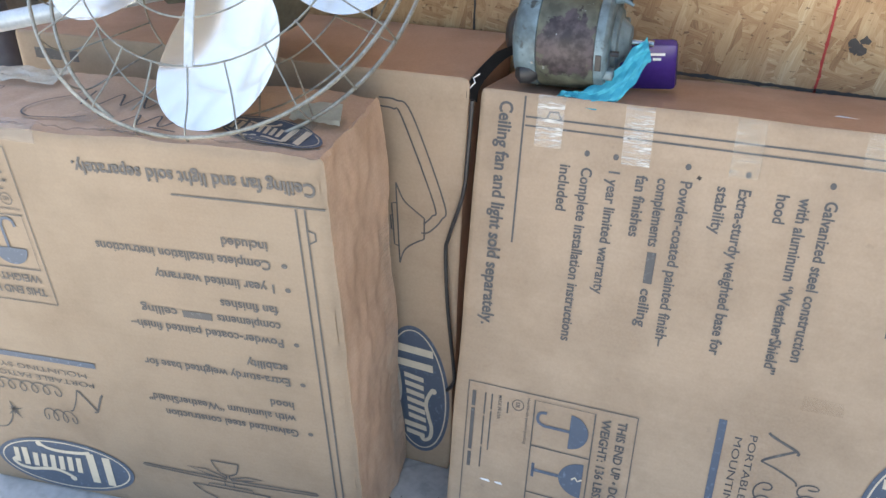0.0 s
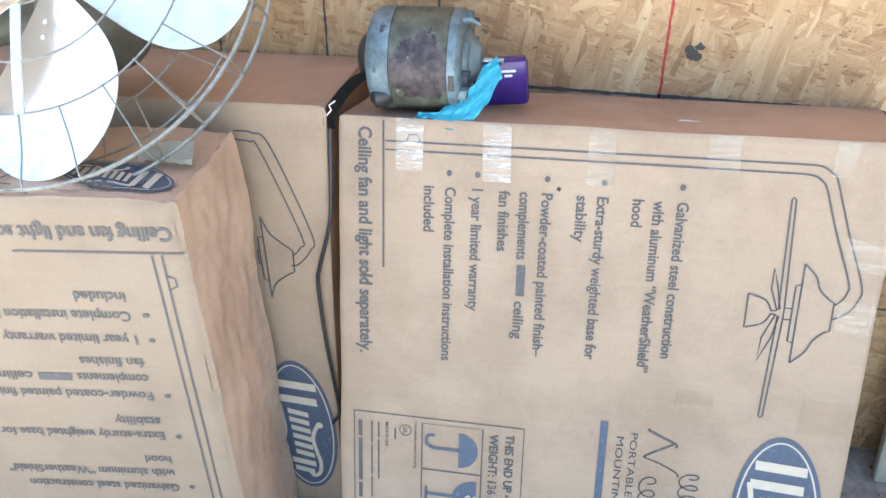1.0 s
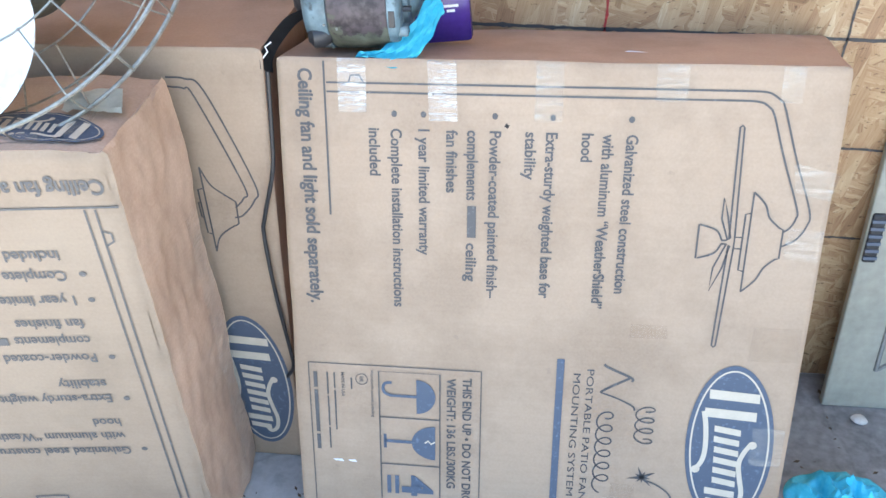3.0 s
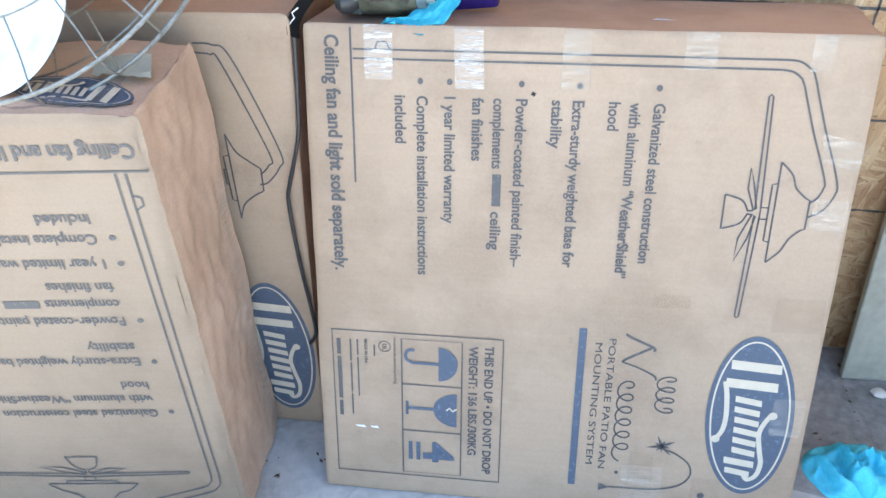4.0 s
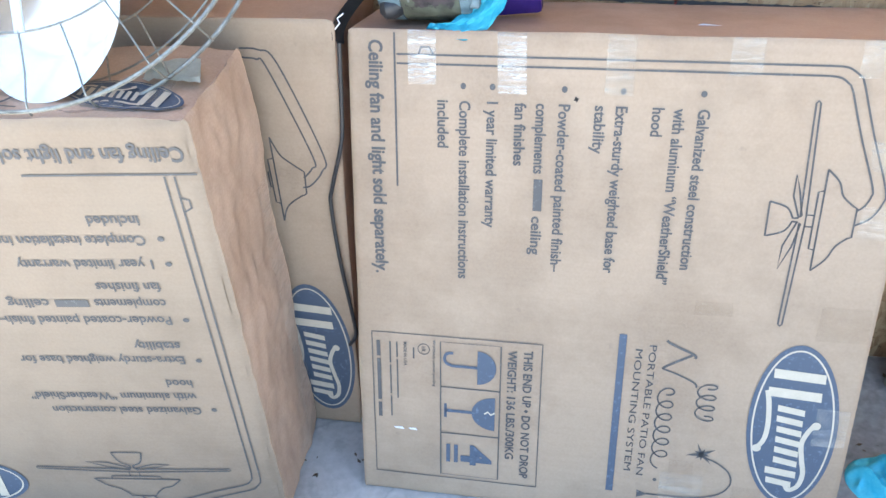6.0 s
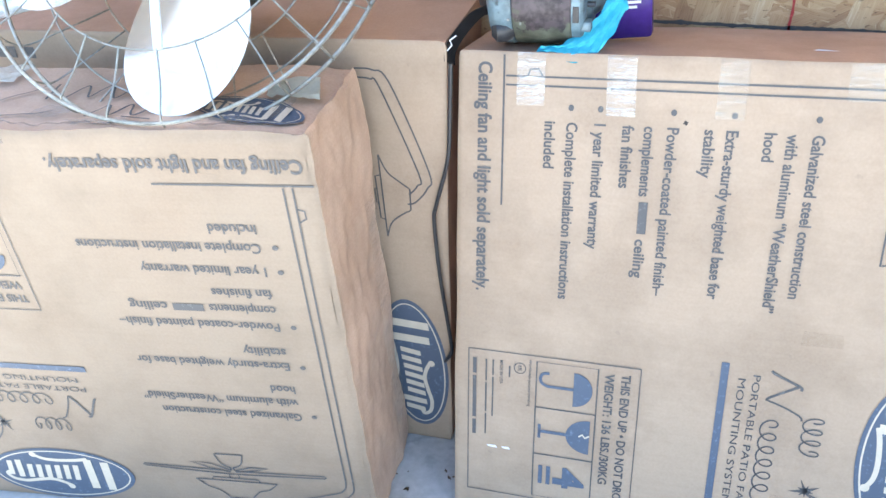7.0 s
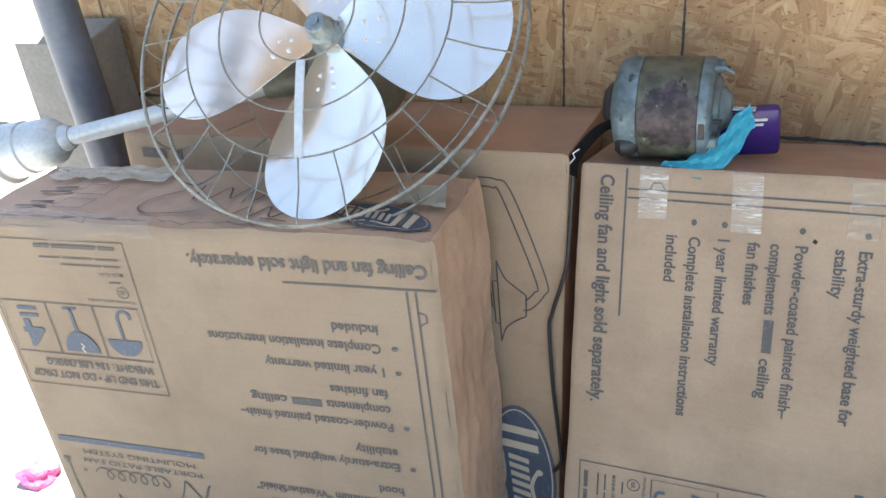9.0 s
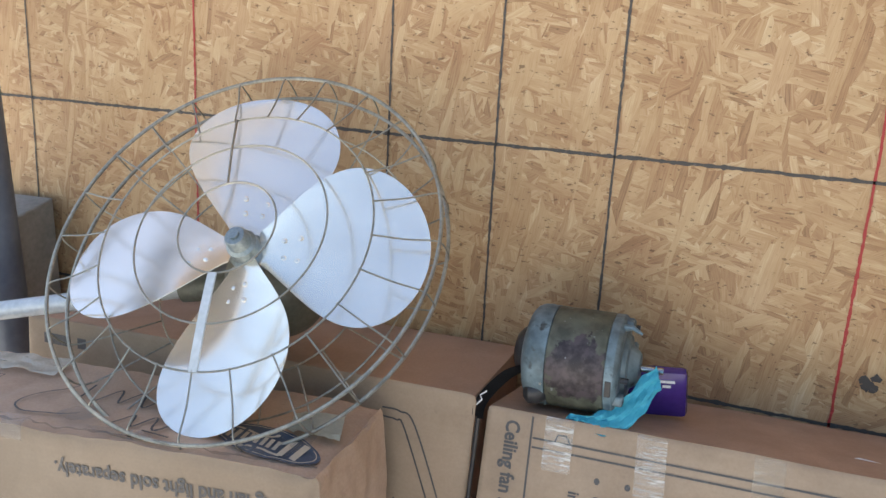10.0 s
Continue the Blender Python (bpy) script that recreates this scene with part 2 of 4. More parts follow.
def thing(name, label, category, m=Matrix(), group="", kind=""):
    ob = new(name)
    ob.empty_display_size = 0.05
    ob.matrix_world = m
    return tagged(ob, label, category, group, kind)


def block(bm, lo, hi, bevel=0.0):
    r = bmesh.ops.create_cube(bm, size=1)
    for v in r["verts"]:
        v.co = Vector([lo[i] + (v.co[i] + 0.5) * (hi[i] - lo[i]) for i in range(3)])
    if bevel:
        edges = list({e for v in r["verts"] for e in v.link_edges})
        bmesh.ops.bevel(bm, geom=edges, offset=bevel, segments=2, affect="EDGES", profile=0.5)
    return bm


def tube(bm, pts, r, closed=False, n=6):
    """A round wire along the points; r may be a number or one for each point."""
    pts = [Vector(p) for p in pts]
    rings, k = [], len(pts)
    side = None
    for i, p in enumerate(pts):
        a = pts[(i - 1) % k] if closed or i else p
        b = pts[(i + 1) % k] if closed or i < k - 1 else p
        d = (b - a).normalized()
        if side is None:
            side = d.orthogonal().normalized()
        side = (side - d * side.dot(d)).normalized()
        up = d.cross(side)
        rr = r[i] if isinstance(r, (list, tuple)) else r
        rings.append([bm.verts.new(p + rr * (math.cos(2 * math.pi * j / n) * side + math.sin(2 * math.pi * j / n) * up)) for j in range(n)])
    for i in range(k if closed else k - 1):
        a, b = rings[i], rings[(i + 1) % k]
        # the frame may have turned on the way round a closed ring
        off = min(range(n), key=lambda o: (a[0].co - b[o].co).length) if closed and i == k - 1 else 0
        for j in range(n):
            bm.faces.new((a[j], a[(j + 1) % n], b[(j + 1 + off) % n], b[(j + off) % n]))
    if not closed:
        bm.faces.new(rings[0])
        bm.faces.new(rings[-1][::-1])
    return bm


def lathe(bm, profile, n=36):
    """Turns (x, r) pairs about the x axis; the ends are capped."""
    rings = [[bm.verts.new((x, r * math.cos(2 * math.pi * j / n), r * math.sin(2 * math.pi * j / n))) for j in range(n)] for x, r in profile]
    for a, b in zip(rings, rings[1:]):
        for j in range(n):
            bm.faces.new((a[j], a[(j + 1) % n], b[(j + 1) % n], b[j]))
    bm.faces.new(rings[0])
    bm.faces.new(rings[-1][::-1])
    return bm


def smooth_path(pts, k=6):
    """Points of a Catmull-Rom curve through pts."""
    pts = [Vector(p) for p in pts]
    out = []
    for i in range(len(pts) - 1):
        p0, p1, p2, p3 = pts[max(i - 1, 0)], pts[i], pts[i + 1], pts[min(i + 2, len(pts) - 1)]
        for j in range(k):
            t = j / k
            out.append(0.5 * (2 * p1 + (p2 - p0) * t + (2 * p0 - 5 * p1 + 4 * p2 - p3) * t * t + (3 * p1 - p0 - 3 * p2 + p3) * t ** 3))
    return out + [pts[-1]]


# ---- structure ----
WALL_Y, GROUND = 0.47, 0.0
bm = block(bmesh.new(), (-1.6, -1.15, -0.15), (3.2, 0.56, 0))
tagged(mesh_object("floor", bm, FLOOR), "stained grey concrete garage floor slab", "floor", kind="structure")
bm = bmesh.new()
for x0, y0, x1, y1 in ((-300, -300, -1.6, 300), (3.2, -300, 300, 300), (-1.6, -300, 3.2, -1.15), (-1.6, 0.56, 3.2, 300)):
    bm.faces.new([bm.verts.new(p) for p in ((x0, y0, -0.02), (x1, y0, -0.02), (x1, y1, -0.02), (x0, y1, -0.02))])
tagged(mesh_object("ground", bm, YARD), "sunlit pale concrete yard outside", "ground", kind="structure")
bm = block(bmesh.new(), (-1.27, WALL_Y, 0), (3.2, WALL_Y + 0.012, 2.6))
wall = tagged(mesh_object("wall_north", bm, OSB), "wall of bare strand board with dark and red nailing lines", "wall", kind="structure")
bm = block(bmesh.new(), (-1.27, WALL_Y + 0.014, 0), (3.2, WALL_Y + 0.1, 2.6))
tagged(mesh_object("wall_backing", bm, TIMBER), "plain timber backing behind the strand board", "wall", kind="structure")
# never in view: added to close the right side and cut light there
bm = block(bmesh.new(), (3.2, -1.15, 0), (3.3, WALL_Y + 0.1, 2.6))
tagged(mesh_object("unseen_wall_east", bm, OSB), "unseen side wall added to hold back light from the right", "wall", kind="structure")
# roof added out of view; its stepped outline dims the right, opens the left
bm = bmesh.new()
plan = [(-.6, -.02), (.4, -.02), (.4, -.7), (3.3, -.7), (3.3, WALL_Y + .1), (-.6, WALL_Y + .1)]
rings = [[bm.verts.new((x, y, z)) for x, y in plan] for z in (2.6, 2.7)]
bm.faces.new(rings[0])
bm.faces.new(rings[1][::-1])
for i in range(6):
    bm.faces.new((rings[0][i], rings[0][(i + 1) % 6], rings[1][(i + 1) % 6], rings[1][i]))
tagged(mesh_object("ceiling", bm, ROOF), "unseen roof overhead, outline set to shape the light", "ceiling", kind="structure")


def wall_line(a, b, width, material, name="nailing_line"):
    """A hand-drawn looking line on the wall from a to b, given as (x, z)."""
    a, b = Vector((a[0], 0, a[1])), Vector((b[0], 0, b[1]))
    d = (b - a).normalized()
    s = Vector((-d.z, 0, d.x))
    k = max(8, int((b - a).length / 0.006))
    bm = bmesh.new()
    prev = None
    for i in range(k + 1):
        p = a.lerp(b, i / k) + s * 0.0012 * noise.noise((a + d * i * 0.02) * 9)
        w = width * (0.75 + 0.6 * random.random() * random.random())
        y = WALL_Y - 0.0015
        cur = [bm.verts.new((p + s * w * 0.5 * random.uniform(0.7, 1.1)) + Vector((0, y, 0))), bm.verts.new((p - s * w * 0.5 * random.uniform(0.7, 1.1)) + Vector((0, y, 0)))]
        if prev:
            bm.faces.new((prev[0], prev[1], cur[1], cur[0]))
        prev = cur
    part(name, bm, material, wall)


LEAN = 0.0295  # the sheets hang a little out of plumb
for x, col, w in ((-1.136, MARK, .0045), (-.705, RED, .0055), (-.282, MARK, .005), (-.078, MARK, .005), (.127, MARK, .005), (.511, RED, .0055), (.905, MARK, .005), (1.31, MARK, .005)):
    wall_line((x - LEAN * 1.12, 0.05), (x + LEAN * 1.38, 2.55), w, col)
for z, w in ((1.158, .007), (.766, .008), (.566, .0055), (.377, .0055), (1.575, .007)):
    wall_line((-1.25, z + LEAN * 1.5), (2.2, z - LEAN * 1.95), w, MARK)
bm = bmesh.new()
for i in range(9):
    c = Vector((.545 + random.uniform(-.014, .014), WALL_Y - 0.0012 - i * 0.0001, .838 + random.uniform(-.012, .012)))
    bm.faces.new([bm.verts.new(c + random.uniform(.005, .01) * Vector((math.cos(a), 0, math.sin(a)))) for a in [j * math.pi / 4 for j in range(8)]])
part("ink_blot", bm, MARK, wall)


# ---- cartons ----
def carton_body(corners, crumple, cuts=26, round_by=0.006):
    """The skin of a box from eight corners (x, y, z order: 000, 100, 010, 110, 001 ...), its edges broken and its faces pushed by crumple(p, a, b, c)."""
    C = [Vector(c) for c in corners]
    g = [0, 0.012] + [0.012 + 0.976 * i / (cuts - 2) for i in range(1, cuts - 2)] + [0.988, 1]

    def at(a, b, c):
        p = Vector()
        for i in range(8):
            p += C[i] * ((a if i & 1 else 1 - a) * (b if i & 2 else 1 - b) * (c if i & 4 else 1 - c))
        return p
    mid = at(.5, .5, .5)
    bm = bmesh.new()
    seen = {}

    def vert(a, b, c):
        key = (round(a, 5), round(b, 5), round(c, 5))
        if key not in seen:
            p = at(a, b, c)
            ends = [t in (0, 1) for t in (a, b, c)]
            if sum(ends) >= 2:
                q = at(*[(0.5 if e else t) for t, e in zip((a, b, c), ends)])
                p += (q - p).normalized() * round_by * (0.75 + 0.5 * noise.noise(p * 14)) * 0.7
            seen[key] = bm.verts.new(p + crumple(p, a, b, c))
        return seen[key]
    for axis in range(3):
        for side in (0, 1):
            for i in range(len(g) - 1):
                for j in range(len(g) - 1):
                    q = []
                    for u, v in ((g[i], g[j]), (g[i + 1], g[j]), (g[i + 1], g[j + 1]), (g[i], g[j + 1])):
                        abc = [u, v]
                        abc.insert(axis, side)
                        q.append(vert(*abc))
                    # tops and sides take the second colour, with the warm light painted in
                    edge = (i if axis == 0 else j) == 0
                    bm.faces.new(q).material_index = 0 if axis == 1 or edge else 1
    return bm


TEXTS = {}


def text_points(text, bold):
    if (text, bold) not in TEXTS:
        cu = bpy.data.curves.new("lettering", "FONT")
        cu.body, cu.size, cu.offset, cu.resolution_u = text, 1.0, bold, 3
        ob = new("lettering", cu)
        bpy.context.view_layer.update()
        me = bpy.data.meshes.new_from_object(ob.evaluated_get(bpy.context.evaluated_depsgraph_get()))
        TEXTS[text, bold] = ([v.co.copy() for v in me.vertices], [tuple(p.vertices) for p in me.polygons])
        bpy.data.objects.remove(ob)
        bpy.data.curves.remove(cu)
        bpy.data.meshes.remove(me)
    return TEXTS[text, bold]


class Print:
    """Puts flat print on a face: place(u, v, h) gives the point u along the print, v up it and h in front."""

    def __init__(self, owner, place):
        self.owner, self.place = owner, place

    def mesh(self, name, polys, material=None, h=0.0008):
        bm = bmesh.new()
        for q in polys:
            try:
                bm.faces.new([bm.verts.new(self.place(u, v, h)) for u, v in q])
            except ValueError:
                pass
        return part(name, bm, material or INK, self.owner)

    def text(self, text, u0, u1, v, cap, bold=0.022, material=None):
        co, faces = text_points(text, bold)
        lo, hi = min(c.x for c in co), max(c.x for c in co)
        k, s = (u1 - u0) / (hi - lo), cap / 0.70
        return self.mesh("lettering", [[(u0 + (co[i].x - lo) * k, v + co[i].y * s) for i in f] for f in faces], material)

    def ribbon(self, pts, w, closed=False):
        pts = [Vector(p) for p in pts]
        k = len(pts)
        out = []
        for i, p in enumerate(pts):
            a = pts[(i - 1) % k] if closed or i else p
            b = pts[(i + 1) % k] if closed or i < k - 1 else p
            d = (b - a)
            d = d.normalized() if d.length else Vector((1, 0))
            s = Vector((-d.y, d.x)) * w / 2
            out.append((p + s, p - s))
        n = k if closed else k - 1
        return [(out[i][0], out[i][1], out[(i + 1) % k][1], out[(i + 1) % k][0]) for i in range(n)]

    def lines(self, name, strokes, w, material=None, h=0.0008):
        polys = []
        for s in strokes:
            closed = s[0] == s[-1] and len(s) > 3
            polys += self.ribbon(s[:-1] if closed else s, w, closed)
        return self.mesh(name, polys, material, h)

    def rect(self, u0, u1, v0, v1):
        return [(u0, v0), (u1, v0), (u1, v1), (u0, v1)]


def oval(cu, cv, ru, rv, tilt=0.0, n=40, a0=0.0, a1=2 * math.pi):
    c, s = math.cos(tilt), math.sin(tilt)
    out = []
    for i in range(n):
        a = a0 + (a1 - a0) * i / (n if abs(a1 - a0) > 6.2 else n - 1)
        x, y = ru * math.cos(a), rv * math.sin(a)
        out.append((cu + x * c - y * s, cv + x * s + y * c))
    return out


def arc(pts, k=6):
    return [(p.x, p.y) for p in smooth_path([(u, v, 0) for u, v in pts], k)]


def emblem(pr, cu, cv, ru, rv, tilt=0.0):
    """The oval trade mark as plain shapes: blue oval, bare ring, two ball-ended swashes and a row of blocks."""
    c, s = math.cos(tilt), math.sin(tilt)

    def q(x, y):
        return (cu + x * ru * c - y * rv * s, cv + x * ru * s + y * rv * c)
    mark = pr.mesh("emblem", [oval(cu, cv, ru, rv, tilt, 56)], BLUE, 0.0009)
    keep = pr.owner
    pr.owner = mark
    ring = oval(cu, cv, ru * .935, rv * .885, tilt, 56)
    pr.lines("emblem_ring", [ring + ring[:1]], rv * .04, CREAM, 0.0013)
    for pts, ball in (([(-.06, .50), (.06, .34), (.20, .25), (.40, .30), (.58, .36), (.74, .28), (.80, .08), (.72, -.02)], (-.04, .52)),
                      ([(-.46, -.62), (-.28, -.56), (-.02, -.54), (.16, -.60), (.28, -.76)], (.27, -.74))):
        pr.lines("emblem_swash", [[q(x, y) for x, y in arc(pts)]], rv * .115, CREAM, 0.0014)
        bu, bv = q(*ball)
        pr.mesh("emblem_ball", [oval(bu, bv, rv * .105, rv * .105, 0, 14)], CREAM, 0.0015)
    # slanting blocks: two tall ones, a run of short ones, two tall last ones
    for x, w, lo, hi in ((-.64, .11, -.52, .60), (-.42, .11, -.60, .56), (-.22, .075, -.36, .24), (-.09, .075, -.36, .22), (.04, .075, -.34, .22),
                         (.17, .075, -.34, .20), (.30, .075, -.34, .20), (.43, .075, -.34, .20), (.57, .085, -.50, .20), (.70, .075, -.46, .12)):
        pr.mesh("emblem_block", [[q(x - w / 2 - .03, lo), q(x + w / 2 - .03, lo), q(x + w / 2 + .03, hi), q(x - w / 2 + .03, hi)]], CREAM, 0.0018)
    pr.owner = keep


def hood_drawing():
    """Line drawing of a ceiling fan under its hood; strokes of (u, v)."""
    hub = (.2585, .684)
    s = [arc([(.180, .709), (.198, .727), (.218, .735), (.233, .751)]) + [(.236, .757), (.281, .757), (.283, .751)] + arc([(.283, .751), (.297, .737), (.318, .727), (.337, .709)])]
    s.append([(.180, .709), (.337, .709)])
    s.append([(.212, .709), (.214, .701), (.302, .701), (.304, .709)])
    s.append([(.250, .701), (.250, .690), (.268, .690), (.268, .701)])
    s.append([(.252, .690), (.086, .683), (.083, .680), (.086, .677), (.254, .682)])
    s.append([(.265, .690), (.430, .683), (.433, .680), (.430, .677), (.263, .682)])
    s.append([(.252, .684), (.216, .676), (.190, .668), (.222, .668), (.255, .680), (.252, .684)])
    s.append([(.264, .684), (.300, .677), (.338, .662), (.300, .664), (.261, .679), (.264, .684)])
    s.append([(.255, .680), (.256, .672)] + arc([(.256, .672), (.240, .662), (.232, .637)]))
    s.append([(.262, .680), (.261, .672)] + arc([(.261, .672), (.277, .662), (.286, .637)]) + [(.232, .637)])
    return s


def carton_print(pr):
    """The whole printed side of the big cartons; u runs with the words, v up from the foot of the print."""
    pr.text("Ceiling fan and light sold separately.", .015, .391, .041, .021, .026)
    for text, v, w in (("included", .151, .073), ("Complete installation instructions", .184, .290), ("1 year limited warranty", .2255, .199),
                       ("fan finishes", .267, .096), ("Powder-coated painted finish\u2013", .331, .267),
                       ("stability", .383, .072), ("Extra-sturdy weighted base for", .413, .263), ("hood", .4645, .042),
                       ("with aluminum \u201cWeatherShield\u201d", .4945, .276), ("Galvanized steel construction", .528, .249)):
        pr.text(text, .101, .101 + w, v - .0065, .0165)
    pr.text("complements", .101, .208, .2915, .0165)
    pr.mesh("word_bar", [pr.rect(.217, .268, .2925, .306)])
    pr.text("ceiling", .277, .341, .2915, .0165)
    for v in (.183, .2265, .3315, .415, .5265):
        pr.mesh("bullet_dot", [oval(.079, v, .0048, .0042, 0, 14)])
    pr.mesh("rule_line", [pr.rect(.004, .239, .0785, .0815)])
    outer = [(.035, .083), (.035, .688)] + arc([(.035, .690), (.037, .712), (.050, .731)]) + arc([(.062, .736), (.13, .760), (.205, .789), (.228, .789), (.250, .777), (.262, .758)])
    inner = [(.0485, .083), (.0485, .686)] + arc([(.0485, .688), (.051, .704), (.060, .717)]) + arc([(.070, .722), (.13, .743), (.202, .771), (.218, .772), (.232, .766), (.240, .757)])
    pr.lines("mast_drawing", [outer, inner, [(.035, .116), (.024, .120), (.0235, .132), (.035, .139)]], .0028)
    pr.lines("fan_drawing", hood_drawing(), .0027)
    # handling panel
    frames = [[(.501, .029), (.789, .029), (.789, .3195), (.501, .3195), (.501, .029)], [(.511, .148), (.782, .148), (.782, .251), (.511, .251), (.511, .148)],
              [(.599, .148), (.599, .251)], [(.693, .148), (.693, .251)]]
    pr.lines("panel_frame", frames, .0022)
    pr.text("THIS END UP \u2022 DO NOT DROP", .515, .773, .2895, .0145)
    pr.text("WEIGHT: 136 LBS./300KG", .517, .735, .263, .0145)
    dome = [(.5235, .2115)] + oval(.556, .2115, .0325, .032, 0, 18, math.pi, 0)
    pr.mesh("umbrella_mark", [dome], BLUE)
    pr.lines("umbrella_mark", [[(.556, .2115), (.556, .168)] + arc([(.556, .168), (.551, .158), (.542, .155), (.533, .159), (.531, .170)])], .0052, BLUE)
    bowl = oval(.646, .243, .0335, .0405, 0, 20, math.pi, 2 * math.pi)
    pr.mesh("goblet_mark", [bowl, pr.rect(.643, .649, .155, .203), pr.rect(.632, .660, .154, .159)], BLUE)
    pr.lines("goblet_crack", [[(.642, .243), (.647, .236), (.641, .231), (.646, .225)]], .003, CREAM, .0013)
    pr.text("4", .714, .757, .186, .052, .03, BLUE)
    pr.mesh("stack_mark", [pr.rect(.716, .754, .172, .179), pr.rect(.716, .754, .158, .165)], BLUE)
    pr.text("MADE IN USA", .517, .563, .084, .0058, .006)
    pr.text("Worldwide patents pending", .509, .600, .1345, .005, .006)
    for box in ((.518, .548, .0365, .0430), (.553, .636, .0365, .0430), (.641, .671, .0365, .0430), (.518, .560, .0590, .0615), (.564, .622, .0590, .0615), (.626, .668, .0590, .0615), (.518, .548, .0710, .0735), (.552, .630, .0710, .0735), (.526, .548, .100, .1025)):
        pr.mesh("address_bar", [pr.rect(*box)], INK)
    ring = oval(.528, .119, .010, .010, 0, 24)
    pr.lines("approval_mark", [ring + ring[:1], [(.524, .122), (.524, .116), (.528, .116), (.528, .122)], [(.531, .122), (.531, .116), (.534, .116)]], .0014)
    # title block
    pr.mesh("title_bar", [pr.rect(.469, .778, .441, .453)], BLUE)
    pr.text("PORTABLE PATIO FAN", .485, .739, .490, .0115, .0)
    pr.text("MOUNTING SYSTEM", .494, .732, .4685, .0115, .0)
    pr.lines("title_scribble", [arc([(.474, .516), (.480, .524), (.496, .560), (.503, .562)]), arc([(.497, .558), (.520, .520), (.527, .514)])], .0042, INK)
    pr.lines("title_scribble", [arc([(.526, .514), (.535, .540), (.548, .566), (.556, .570)])], .0028, INK)
    coil = [(.562 + .0245 * i / 16 + .012 * math.cos(2 * math.pi * i / 16), .524 + .013 * math.sin(2 * math.pi * i / 16)) for i in range(97)]
    pr.lines("title_scribble", [coil], .0026, INK)
    coil = [(.548 + .020 * i / 16 + .009 * math.cos(2 * math.pi * i / 16), .588 + .015 * math.sin(2 * math.pi * i / 16)) for i in range(57)]
    pr.lines("title_scribble", [coil], .0024, INK)
    star = []
    for i in range(9):
        a = 2 * math.pi * i / 9
        r = .026 if i % 2 else .014
        star.append([(.684 + .004 * math.sin(a), .593 - .003 * math.cos(a)), (.684 + r * math.cos(a) * .9, .593 + r * math.sin(a)), (.684 - .004 * math.sin(a), .593 + .003 * math.cos(a))])
    pr.mesh("star_mark", star + [oval(.684, .593, .006, .005, 0, 12)])
    pr.lines("curl_mark", [arc([(.690, .600), (.700, .622), (.718, .642), (.742, .645), (.764, .625), (.775, .580), (.777, .510)])], .0028)
    pr.mesh("curl_mark", [[(.770, .494), (.786, .494), (.778, .512)]])
    emblem(pr, .6155, .7265, .152, .0695, .055)
    pr.mesh("register_dot", [oval(.745, .522, .0035, .0035, 0, 10)])
    pr.mesh("register_dot", [oval(.779, .668, .006, .006, 0, 12)])


def still(p, a, b, c):
    """Slight dents everywhere, never out of the front face."""
    d = noise.noise(p * 7) * 0.0025
    if b == 0:
        return Vector((0, abs(d) * 0.45, 0))
    return Vector((d if a in (0, 1) else 0, 0, d if c == 1 else 0))


SA, CA = math.sin(radians(14.7)), math.cos(radians(14.7))


